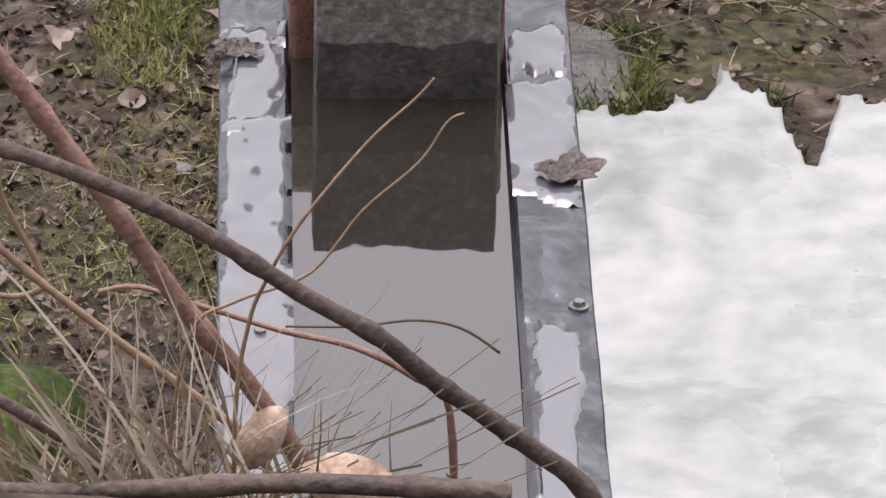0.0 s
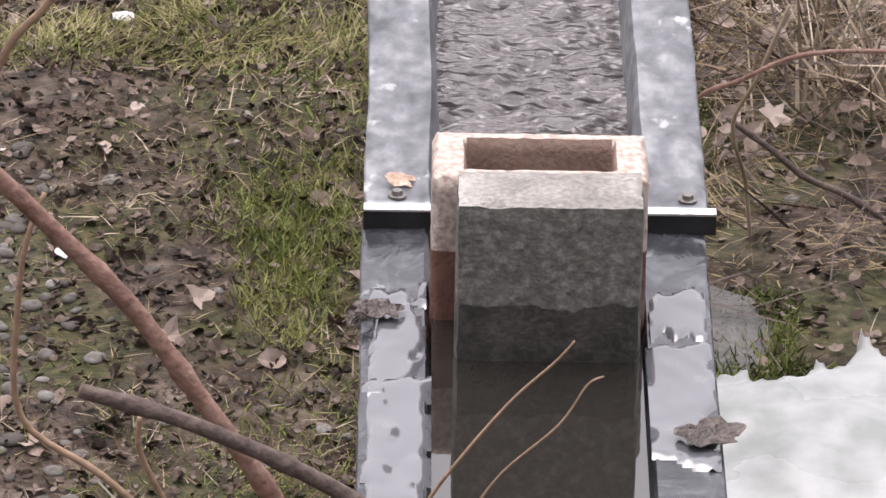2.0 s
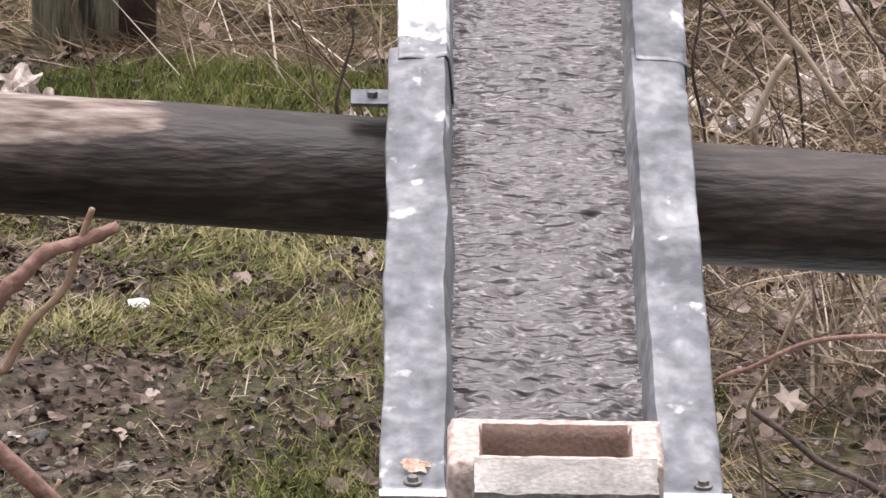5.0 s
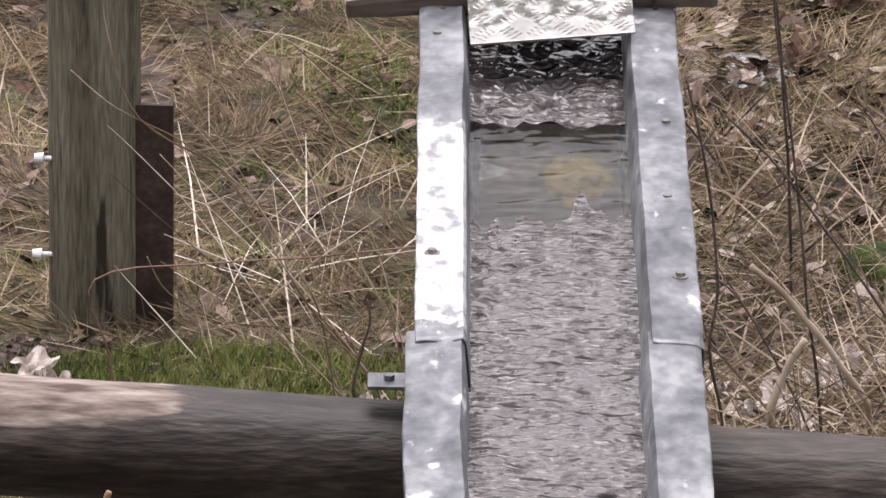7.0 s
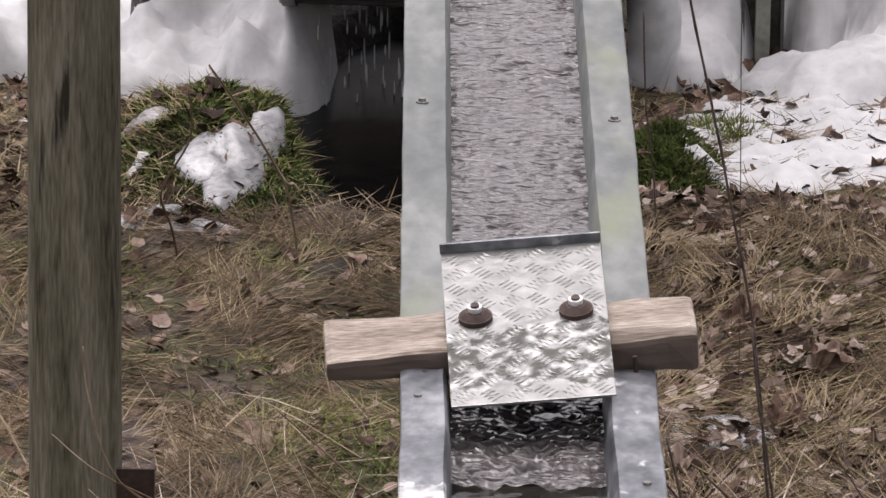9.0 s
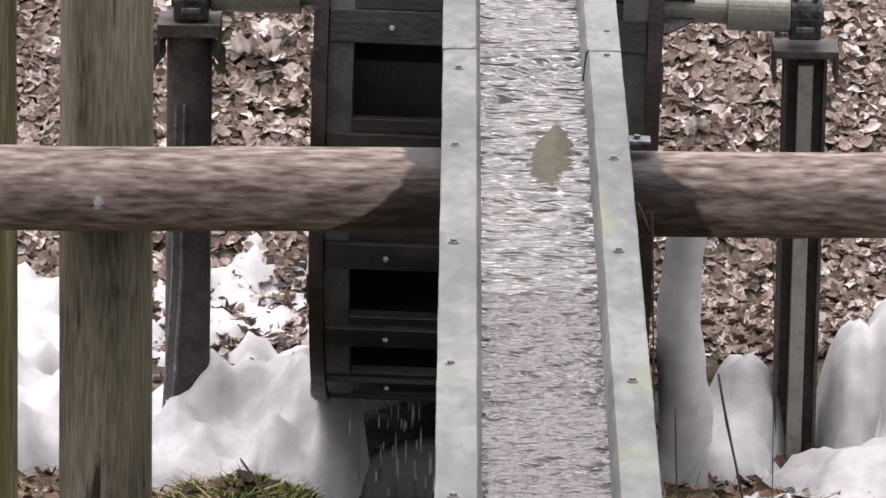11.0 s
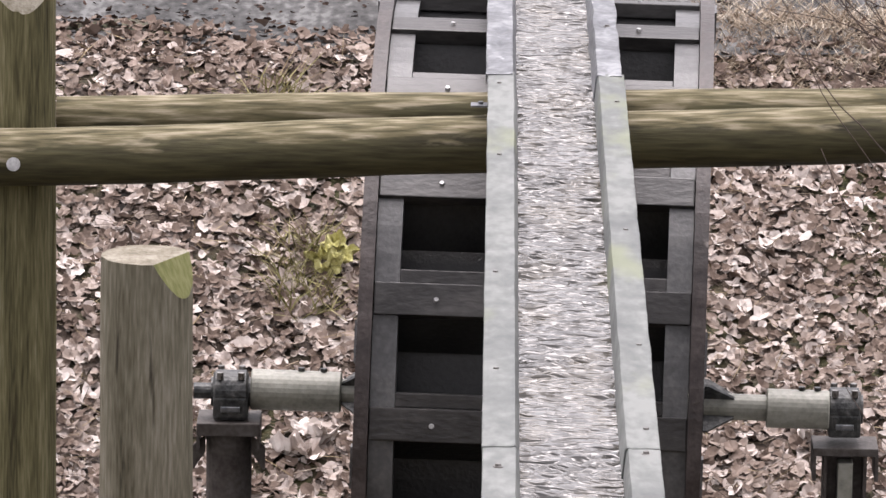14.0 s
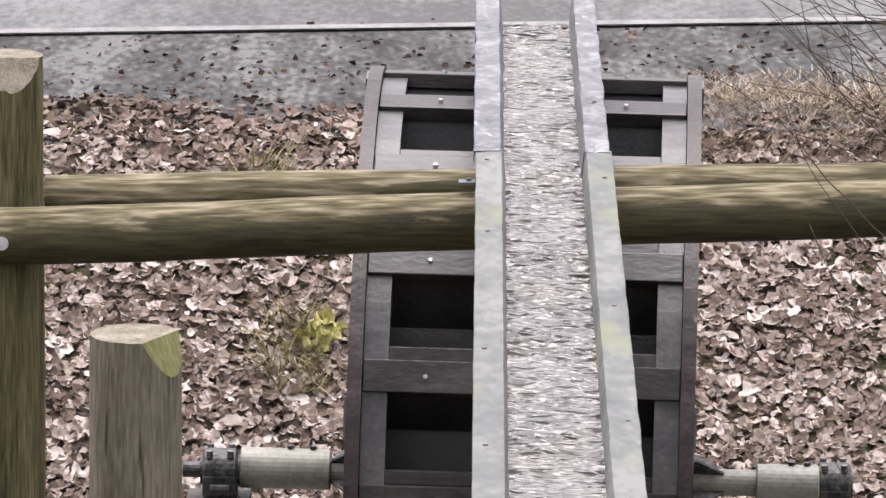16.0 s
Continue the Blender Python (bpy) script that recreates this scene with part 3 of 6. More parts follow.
channel(0, "channel_section", [M["zinc_wet"]], flume, "wet dammed sheet section", 0.0025, 1.0)
channel(1, "channel_section", [M["zinc"]], flume, "dented sheet section", 0.0075, 2.0)
channel(2, "channel_section", [M["zinc"], M["zinc_sky_glare"]], flume, "bright sheet section", 0.0045, 3.0)
channel(3, "channel_section", [M["zinc_old"]], flume, "weathered sheet section", 0.003, 4.0)
channel(4, "channel_section", [M["zinc_old"]], flume, "weathered sheet section", 0.003, 5.0)
channel(5, "channel_section", [M["zinc"]], flume, "dented end section", 0.007, 6.0)
# silted bed inside
bed_v, bed_f = [], []
for i in range(201):
    y = 4.25 + (23.75 - 4.25) * i / 200
    for x in (rims(y)[1] + 0.02, 0.12, 0.2, 0.28, rims(y)[2] - 0.02):
        bed_v.append((x, y, fz(y) - DEPTH + 0.008 + 0.004 * noise.noise(Vector((x * 9, y * 3, 0)))))
for i in range(200):
    for k in range(4):
        a = i * 5 + k
        bed_f.append((a, a + 1, a + 6, a + 5))
mesh_ob("bed", bed_v, bed_f, M["bed"], flume, "brown silt on the flume bed", True)


sv, sf = [], []
for i in range(13):
    for k in range(9):
        y, x = 9.74 + 0.30 * i / 12, 0.165 + 0.14 * k / 8
        edge = math.hypot((i - 6) / 6, (k - 4) / 4) + 0.25 * noise.noise(Vector((x * 20, y * 12, 5)))
        sv.append((x, y, fz(y) - DEPTH + -0.004 + 0.045 * (1 - edge) + 0.008 * noise.noise(Vector((x * 30, y * 20, 0)))))
sf = [(i * 9 + k, i * 9 + k + 1, (i + 1) * 9 + k + 1, (i + 1) * 9 + k) for i in range(12) for k in range(8)]
mesh_ob("silt_heap", sv, sf, M["silt"], flume, "yellow brown silt heaped on the bed", True)


def screw_mesh(r=0.009):
    bm = bmesh.new()
    cyl(bm, (0, 0, 0), (0, 0, 0.0025), r * 1.25, 12)
    cyl(bm, (0, 0, 0.0025), (0, 0, 0.008), r * 0.8, 6, r * 0.7)
    me = bpy.data.meshes.new("screw")
    bm.to_mesh(me)
    bm.free()
    me.materials.append(M["screw"])
    return me


SCREW = screw_mesh()
for x, ys in ((0.022, (5.9, 6.55, 7.53, 9.28, 10.25, 10.62, 11.9, 12.8, 13.75, 14.6, 15.35, 16.4, 17.6, 19.3, 20.5, 22.6)),
              (0.362, (6.1, 6.62, 7.53, 9.20, 9.52, 9.85, 10.7, 11.8, 12.7, 13.7, 14.5, 15.5, 15.75, 16.7, 18.2, 20.2, 21.6, 22.9))):
    for y in ys:
        s = new("screw", SCREW)
        s.parent = flume
        s.location = (x + random.uniform(-0.008, 0.008), y, fz(y) + (0.002 if y > 7.5 else -0.022))
# stiffening angles across the joint by the dam
for x0, x1 in ((-0.019, 0.062), (0.311, 0.400)):
    bm = bmesh.new()
    box(bm, (x0, 7.488, fz(7.5) - 0.024), (x1, 7.496, fz(7.5) + 0.001), 0.001)
    part("joint_angle", bm, M["black"], flume, "black steel angle at the joint")
    bm = bmesh.new()
    box(bm, (x0, 7.486, fz(7.5) + 0.0015), (x1, 7.503, fz(7.5) + 0.005), 0.001)
    part("joint_flange", bm, M["edge"], flume, "bright flange edge")


def water_sheet(name, y0, y1, level, amp, material, label, dy=0.008, nx=34, ragged=0.0):
    n = int((y1 - y0) / dy)
    verts, faces = [], []
    for i in range(n + 1):
        y = y0 + (y1 - y0) * i / n
        lo, hi = rims(y)[1] + 0.006, rims(y)[2] - 0.006
        a = amp(y) if callable(amp) else amp
        for k in range(nx + 1):
            x = lo + (hi - lo) * k / nx
            h = 0.0
            if a:
                # little standing waves that slant across the stream
                q, wide = 0.5 * noise.noise(Vector((x * 9, y * 9, 6.0))), 1 - 0.45 * min(max((y - 11) / 4, 0), 1)
                h = -abs(noise.noise(Vector((x * 13 * wide + y * 4 + q, y * 27 - x * 13 * wide + q, 0.0)))) * 1.5 - 0.6 * abs(noise.noise(Vector((x * 27 * wide - y * 5, y * 60 + x * 16 * wide + q, 3.0)))) + 0.45
                h = a * h * (0.8 + 0.7 * noise.noise(Vector((x * 3, y * 2.2, 8.0))))
            out = ragged * (i / n) ** 14 * (noise.noise(Vector((x * 14, 3, 0))) + 0.6 * noise.noise(Vector((x * 40, 5, 0))))
            verts.append((x, y + out, level(y) + h))
    w = nx + 1
    for i in range(n):
        for k in range(nx):
            a = i * w + k
            faces.append((a, a + 1, a + w + 1, a + w))
    ob = mesh_ob(name, verts, faces, material, None, "", True)
    ob.visible_shadow = False
    return tagged(ob, label, "water", kind="structure")


POND = fz(7.16) - 0.024
FLOW = lambda y: fz(y) - 0.066 - 0.02 * min(max((y - 18) / 5, 0), 1)
water_sheet("water", 7.44, 9.62, FLOW, lambda y: 0.0105 * min(1, max(0.1, (9.66 - y) / 0.25)), M["water"], "fast rippled water running down the flume", ragged=0.16)
water_sheet("water", 9.40, 10.05, lambda y: FLOW(y) - 0.004, 0.0012, M["clear"], "clear smooth water over yellow silt")
water_sheet("water", 10.03, 10.44, FLOW, 0.017, M["water"], "fast rippled water running down the flume")
water_sheet("water", 10.44, 13.6, FLOW, 0.0105, M["water"], "fast rippled water running down the flume")
water_sheet("water", 13.6, 23.82, FLOW, lambda y: 0.0105 + 0.0085 * min(max((y - 13) / 5, 0), 1), M["water_lower"], "rough sparkling water running down to the wheel")
water_sheet("water", 4.3, 7.38, lambda y: POND, 0.0, M["still"], "still water dammed behind the block", 0.06, 8)


def rim_film(x0, x1, y0, y1, seed, label):
    """Water that has spilled on a rim: thin, wavy, with a ragged outline."""
    nx, ny = 14, int((y1 - y0) / 0.009)
    verts, faces, keep = [], [], {}
    for i in range(ny + 1):
        for k in range(nx + 1):
            u, y = k / nx, y0 + (y1 - y0) * i / ny
            x = x0 + (x1 - x0) * u
            room = min(y1 - y, y - y0, (x - x0) * 3 + 0.02, (x1 - x) * 3 + 0.02)
            edge = room - 0.03 - 0.07 * noise.noise(Vector((x * 18, y * 7, seed))) - 0.025 * noise.noise(Vector((x * 60, y * 30, seed)))
            keep[i, k] = edge
            rip = 0.0011 * noise.noise(Vector((x * 55 + 2 * noise.noise(Vector((x * 15, y * 9, seed))), y * 26, seed)))
            verts.append((x, y, fz(y) - 0.024 + (0.006 + rip if edge > 0 else 0.001)))
    for i in range(ny):
        for k in range(nx):
            q = ((i, k), (i, k + 1), (i + 1, k + 1), (i + 1, k))
            if max(keep[c] for c in q) > 0:
                faces.append([a * (nx + 1) + b for a, b in q])
    tagged(mesh_ob("water", verts, faces, M["film"], None, "", True), label, "water", kind="structure")


rim_film(-0.017, 0.062, 4.4, 7.10, 1.0, "thin water film spilled over the wet rim")
rim_film(-0.010, 0.056, 7.02, 7.36, 5.0, "thin water film spilled over the wet rim")
rim_film(0.307, 0.384, 6.86, 7.22, 2.0, "thin water film spilled over the wet rim")
rim_film(0.314, 0.380, 7.18, 7.36, 3.0, "thin water film spilled over the wet rim")
rim_film(0.316, 0.372, 6.05, 6.60, 7.0, "thin water film spilled over the wet rim")


def weed_clump():
    """An olive clump of weed and silt stranded in the stream, breaking the surface."""
    verts, faces = [], []
    for i in range(25):
        for k in range(13):
            u, v = i / 12 - 1, k / 6 - 1
            x, y = 0.232 + 0.052 * v + 0.012 * u, 14.80 + 0.30 * u
            e = math.hypot(u, v * (1.1 + 0.3 * u)) + 0.45 * noise.noise(Vector((x * 26, y * 7, 2)))
            verts.append((x, y, FLOW(y) + 0.018 * (1 - e) + 0.006 * noise.noise(Vector((x * 60, y * 30, 0)))))
    faces = [(i * 13 + k, i * 13 + k + 1, (i + 1) * 13 + k + 1, (i + 1) * 13 + k) for i in range(24) for k in range(12)]
    tagged(mesh_ob("weed_clump", verts, faces, M["weed"], None, "", True), "olive brown clump of silt and weed stranded in the stream", "weed")


weed_clump()


# ---------------------------------------------------------------- dam of block and brick
def worn_box(name, lo, hi, material, parent, label="", cell=0.016, chip=0.004, lower=None, split=0.0):
    """A box of fine cells with chipped, rounded edges; its top takes the second material."""
    lo, hi = Vector(lo), Vector(hi)
    bm = bmesh.new()
    box(bm, lo, hi)
    bmesh.ops.subdivide_edges(bm, edges=bm.edges[:], cuts=max(3, int((hi.x - lo.x) / cell)), use_grid_fill=True)
    for v in bm.verts:
        near = sorted(min(v.co[i] - lo[i], hi[i] - v.co[i]) for i in range(3))
        e = max(0, 1 - near[1] / (cell * 1.2))
        c = (lo + hi) / 2
        k = chip * e * (0.6 + 1.2 * abs(noise.noise(v.co * 35))) + 0.0012 * noise.noise(v.co * 70)
        v.co += (c - v.co).normalized() * k
    if lower:
        # upward faces get the second colour, lit tone painted in
        for f in bm.faces:
            f.material_index = 1 if f.normal.z > 0.6 else 0
    return part(name, bm, [material, lower] if lower else material, parent, label)


block = thing("concrete_block", "grey concrete paving block, wet below, standing in the flume", "concrete block", (0.19, 7.18, POND - 0.1))
pb = block.location
ob = worn_box("body", (0.088 - pb.x, 7.137 - pb.y, fz(7.2) - DEPTH - 0.012 - pb.z), (0.300 - pb.x, 7.229 - pb.y, 2.434 - pb.z), M["block"], block, "", 0.012, 0.004, M["concrete"])


def frog_brick():
    t = thing("clay_brick", "pale clay brick with a grip recess, wedged upright in the flume", "brick", (0.19, 7.30, 2.1))
    x0, x1, y0, y1, z0, z1 = 0.060 - 0.19, 0.308 - 0.19, 7.236 - 7.30, 7.362 - 7.30, fz(7.3) - DEPTH - 0.012 - 2.1, 2.418 - 2.1
    nx, ny = 62, 32
    bm = bmesh.new()

    def hollow(x, y):
        """Depth of the grip recess: a trough with rounded corners and soft lips."""
        dx, dy = abs(x - (x0 + x1) / 2) - 0.082, abs(y - (y0 + y1) / 2 - 0.002) - 0.034
        d = math.hypot(max(dx, 0), max(dy, 0)) + min(max(dx, dy), 0)
        return 0.075 * min(1, max(0, 0.5 - d / 0.012))

    def shape(x, y, z):
        ex = [max(0, 0.007 - (x - x0)), max(0, 0.007 - (x1 - x)), max(0, 0.007 - (y - y0)), max(0, 0.007 - (y1 - y)), max(0, 0.007 - (z1 - z))]
        r = sorted(ex)[-2]
        v = Vector((x, y, z)) - Vector(((x > 0) * 2 - 1, (y > 0) * 2 - 1, 1)) * r * 0.45 * (0.7 + 1.6 * abs(noise.noise(Vector((x, y, z)) * 42)))
        return v + Vector((noise.noise(v * 60), noise.noise(v * 60 + Vector((9, 0, 0))), noise.noise(v * 60 + Vector((0, 9, 0))))) * 0.0012
    gx, gy = [x0 + (x1 - x0) * i / nx for i in range(nx + 1)], [y0 + (y1 - y0) * j / ny for j in range(ny + 1)]
    top = [[bm.verts.new(shape(x, y, z1) - Vector((0, 0, hollow(x, y)))) for y in gy] for x in gx]
    for i in range(nx):
        for j in range(ny):
            f = bm.faces.new((top[i][j], top[i + 1][j], top[i + 1][j + 1], top[i][j + 1]))
            # hollow faces take the clay with the shade painted in
            f.material_index = 1 if hollow((gx[i] + gx[i + 1]) / 2, (gy[j] + gy[j + 1]) / 2) > 0.0001 else 0
    ring = [(i, 0) for i in range(nx)] + [(nx, j) for j in range(ny)] + [(i, ny) for i in range(nx, 0, -1)] + [(0, j) for j in range(ny, 0, -1)]
    rows = [[top[i][j] for i, j in ring]]
    for q in range(1, 31):
        z = z1 + (z0 - z1) * q / 30
        rows.append([bm.verts.new(shape(gx[i], gy[j], z)) for i, j in ring])
    for a, b in zip(rows, rows[1:]):
        for k in range(len(ring)):
            bm.faces.new((a[k], b[k], b[(k + 1) % len(ring)], a[(k + 1) % len(ring)]))
    bm.faces.new(rows[-1])
    part("body", bm, [M["brick"], M["clay_in"]], t, "", True)


frog_brick()


# ---------------------------------------------------------------- beams and posts
def log(name, label, y, z, r, x0, x1, zl, zr, mats, split=None, yaw=0.0, parent=None):
    """A peeled round log lying across, its axis at height zl and zr at the ends."""
    bm = bmesh.new()
    n = 60
    pts, rad = [], []
    for i in range(n + 1):
        u = i / n
        x = x0 + (x1 - x0) * u
        pts.append((x, y + yaw * (x - 0.2) + 0.006 * noise.noise(Vector((x * 1.1, y, 0))), zl + (zr - zl) * u + 0.006 * noise.noise(Vector((x * 1.3, y, 4)))))
        rad.append(r * (1 + 0.02 * noise.noise(Vector((x * 2, y, 8)))))
    tube(bm, pts, rad, 28, True, 0.025)
    if split:
        for f in bm.faces:
            c = f.calc_center_median()
            f.material_index = split(c)
    ob = part(name, bm, mats, parent, "", True)
    return tagged(ob, label, "log beam", "logs under the flume") if parent is None else ob


def bolt(parent, p, d, r, mat_key="white_dot", name="bolt", h=0.01):
    bm = bmesh.new()
    p, d = Vector(p), Vector(d).normalized()
    cyl(bm, p, p + d * h * 0.4, r * 1.5, 14)
    cyl(bm, p + d * h * 0.4, p + d * h, r, 6)
    return part(name, bm, M[mat_key], parent)


beam_a = log("log_beam", "wet dark round log carrying the flume, bleached on top", 9.10, 0, 0.086, -2.2, 2.2, 2.072, 1.808, M["log_a"])


beam_b = log("log_beam", "bleached round log carrying the flume, soaked dark beside it", 15.24, 0, 0.0955, -2.6, 2.6, 1.70, 1.739, M["log_b"])
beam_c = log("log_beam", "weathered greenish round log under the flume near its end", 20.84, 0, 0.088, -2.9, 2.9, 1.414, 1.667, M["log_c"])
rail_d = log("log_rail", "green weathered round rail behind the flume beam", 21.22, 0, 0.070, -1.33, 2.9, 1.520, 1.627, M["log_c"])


def post(name, label, x, y, z0, z1, r, cut=None, seed=0.0, key="post", cut_key="post_green"):
    bm = bmesh.new()
    n = 40
    sides = 84
    rings = []
    for i in range(n + 1):
        u = i / n
        z = z0 + (z1 - z0) * u
        ring = []
        for k in range(sides):
            a = 2 * math.pi * k / sides
            rr = r * (1.0 + 0.02 * noise.noise(Vector((math.cos(a) * 2 + seed, math.sin(a) * 2, z * 1.5))) - 0.05 * max(0, noise.noise(Vector((a * 5 + seed, z * 0.25, seed))) - 0.25) - 0.16 * max(0, noise.noise(Vector((a * 11 + seed, z * 0.4, seed + 3))) - 0.36))
            rr *= 1.05 - 0.06 * u
            if i == n:
                rr *= 0.985
            ring.append(bm.verts.new((math.cos(a) * rr, math.sin(a) * rr, z - z0)))
        rings.append(ring)
    for a, b in zip(rings, rings[1:]):
        for k in range(sides):
            bm.faces.new((a[k], a[(k + 1) % sides], b[(k + 1) % sides], b[k]))
    bm.faces.new(rings[0][::-1])
    bm.faces.new(rings[-1])
    H = z1 - z0
    # the weathered chamfer on one shoulder of the top
    if cut:
        g = bm.verts[:] + bm.edges[:] + bm.faces[:]
        r2 = bmesh.ops.bisect_plane(bm, geom=g, plane_co=(cut[0] * r, cut[1] * r, H), plane_no=cut[2:], clear_outer=True)
        edges = [e for e in r2["geom_cut"] if isinstance(e, bmesh.types.BMEdge)]
        made = bmesh.ops.contextual_create(bm, geom=edges)
        cutf = made["faces"]
    else:
        cutf = []
    for f in bm.faces:
        c, nn = f.calc_center_median(), f.normal
        f.material_index = 0
    bm.normal_update()
    for f in bm.faces:
        if abs(f.normal.z) > 0.9 and f.calc_center_median().z > H - 0.01:
            f.material_index = 1
    for f in cutf:
        f.material_index = 2
    t = thing(name, label, "post", (x, y, z0), "posts beside the flume")
    part("shaft", bm, [M[key], M["endgrain"], M[cut_key]], t)
    return t


post_b = post("post", "tall weathered round wooden post with chamfered mossy top", -0.766, 15.44, -0.60, 2.43, 0.105, (0.52, -0.3, 0.80, -0.42, 0.42), 1.0)
post_c = post("post", "green algae-stained round post bolted to the end beam", -1.43, 21.03, -1.35, 2.0, 0.108, (0.1, -0.42, 0.10, -0.80, 0.5), 5.0, "post_alga", "endgrain")
INSULATORS = ((-0.872, -0.10), (-0.878, -0.343))
bolt(beam_b, (-0.769, 15.15, 1.707), (0, -1, 0.1), 0.012)
bolt(beam_c, (-1.433, 20.755, 1.475), (0, -1, 0.2), 0.014)
for ix, iz in INSULATORS:
    bm = bmesh.new()
    cyl(bm, (ix + 0.02, 15.40, iz), (ix - 0.012, 15.40, iz), 0.006, 10)
    cyl(bm, (ix - 0.012, 15.40, iz), (ix - 0.034, 15.40, iz), 0.014, 12, 0.011)
    knob = part("insulator", bm, M["scrap"], post_b, "small white fence insulator")
    knob.matrix_parent_inverse = Matrix.Translation((0.766, -15.44, 0.60))
# the posts beyond the ends of the beams
post("post", "round wooden post carrying a flume beam", -2.05, 9.28, -0.05, 2.3, 0.09, None, 7.0)
post("post", "round wooden post carrying a flume beam", 2.05, 9.28, -0.05, 2.1, 0.09, None, 8.0)
post("post", "round wooden post carrying a flume beam", 1.75, 15.43, -0.62, 2.1, 0.095, None, 9.0)
post("post", "round wooden post carrying the end beam", 2.2, 21.03, -1.35, 2.0, 0.1, None, 11.0)
# brown steel ground anchor beside the tall post
bm = bmesh.new()
prof = ((-0.045, 0.04), (-0.045, -0.03), (0.045, -0.03), (0.045, 0.04), (0.037, 0.04), (0.037, -0.022), (-0.037, -0.022), (-0.037, 0.04))
low, top = [bm.verts.new((x, y, 0)) for x, y in prof], [bm.verts.new((x, y, 0.60)) for x, y in prof]
for k in range(8):
    bm.faces.new((low[k], low[(k + 1) % 8], top[(k + 1) % 8], top[k]))
bm.faces.new(low[::-1])
bm.faces.new(top)
anchor = part("steel_anchor", bm, M["rust"])
anchor.location = (-0.625, 15.42, -0.56)
tagged(anchor, "dark brown steel channel anchor beside the wooden post", "anchor")
# brackets that hold the flume to the beams
for bx, by, bz in ((-0.04, 9.10, 2.065), (0.43, 15.24, 1.846), (-0.03, 20.84, 1.66)):
    bm = bmesh.new()
    box(bm, (bx - 0.03, by - 0.025, bz - 0.002), (bx + 0.03, by + 0.025, bz + 0.004), 0.001)
    cyl(bm, (bx, by, bz + 0.004), (bx, by, bz + 0.012), 0.008, 6)
    part("bracket", bm, M["zinc"], flume, "small zinc fixing bracket")


# ---------------------------------------------------------------- plank and tread plate over the flume
def plank_and_plate():
    m = Matrix.Translation((0.1672, 10.47, 2.1716)) @ Euler((radians(5.9), radians(-4.2), radians(2.0))).to_matrix().to_4x4()
    bm = bmesh.new()
    box(bm, (-0.294, -0.075, -0.030), (0.294, 0.075, 0.022), 0.011)
    bmesh.ops.subdivide_edges(bm, edges=[e for e in bm.edges if e.calc_length() > 0.2], cuts=14, use_grid_fill=True)
    for v in bm.verts:
        v.co += Vector((0, noise.noise(v.co * 9) * 0.007 + noise.noise(v.co * 31) * 0.003, noise.noise(v.co * 11) * 0.004 + noise.noise(v.co * 37) * 0.002 + (0.012 * v.co.x / 0.3 if v.co.z < 0 else 0) * -1))
    bm.normal_update()
    # front and underside take the colour with shade painted in
    for f in bm.faces:
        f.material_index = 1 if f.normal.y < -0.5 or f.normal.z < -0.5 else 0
    ob = part("plank", bm, [M["plank"], M["plank_shade"]])
    ob.matrix_world = m
    tagged(ob, "rough sawn wooden plank lying across the flume rims", "plank")
    for x in (-0.140, 0.192):
        bm = bmesh.new()
        cyl(bm, (x, -0.088, -0.105), (x, -0.088, 0.0), 0.004, 8)
        cyl(bm, (x, -0.088, -0.058), (x, -0.088, -0.050), 0.009, 6)
        part("clamp_rod", bm, M["rust"], ob, "thin rusty threaded rod")
    # tread plate
    p = Matrix.Translation((0.193, 10.45, 2.205)) @ Euler((radians(11.0), radians(-5.0), radians(1.2))).to_matrix().to_4x4()
    t = thing("tread_plate", "shiny aluminium tread plate bolted on the plank, splashed wet", "metal plate")
    t.matrix_world = p
    bm = bmesh.new()
    box(bm, (-0.128, -0.235, 0), (0.128, 0.235, 0.004), 0.001)
    part("sheet", bm, M["tread_wet"], t)
    bm = bmesh.new()
    box(bm, (-0.129, 0.231, 0.0045), (0.129, 0.236, 0.022), 0.001)
    part("upturned_lip", bm, M["zinc"], t, "bent up grey back edge")
    verts, faces = [], []
    for i, j, q in [(i, j, q) for i in range(6) for j in range(10) for q in range(4)]:
        a = radians(40 if (i + j) % 2 else -40)
        cx, cy = -0.107 + 0.0428 * i - math.sin(a) * 0.0095 * (q - 1.5), -0.21 + 0.0465 * j + math.cos(a) * 0.0095 * (q - 1.5)
        d, s = Vector((math.cos(a), math.sin(a), 0)), Vector((-math.sin(a), math.cos(a), 0))
        c = Vector((cx, cy, 0.0042))
        k = len(verts)
        for q, h in ((c - d * 0.014, 0), (c + s * 0.0028, 0), (c + d * 0.014, 0), (c - s * 0.0028, 0), (c - d * 0.007, 0.0016), (c + d * 0.007, 0.0016)):
            verts.append((q.x, q.y, q.z + h))
        faces += [(k, k + 4, k + 5, k + 1), (k + 1, k + 5, k + 2), (k + 2, k + 5, k + 4, k + 3), (k + 3, k + 4, k)]
    mesh_ob("tread_relief", verts, faces, M["tread"], t, "raised tread bars")
    for x in (-0.080, 0.079):
        bm = bmesh.new()
        cyl(bm, (x, 0.02, 0.004), (x, 0.02, 0.012), 0.027, 24)
        cyl(bm, (x, 0.02, 0.012), (x, 0.02, 0.020), 0.025, 24, 0.016)
        w = part("washer", bm, M["rust"], t, "rusty washer")
        bm = bmesh.new()
        cyl(bm, (x, 0.02, 0.0205), (x, 0.02, 0.029), 0.0115, 12)
        part("nut", bm, M["edge"], w)
        bm = bmesh.new()
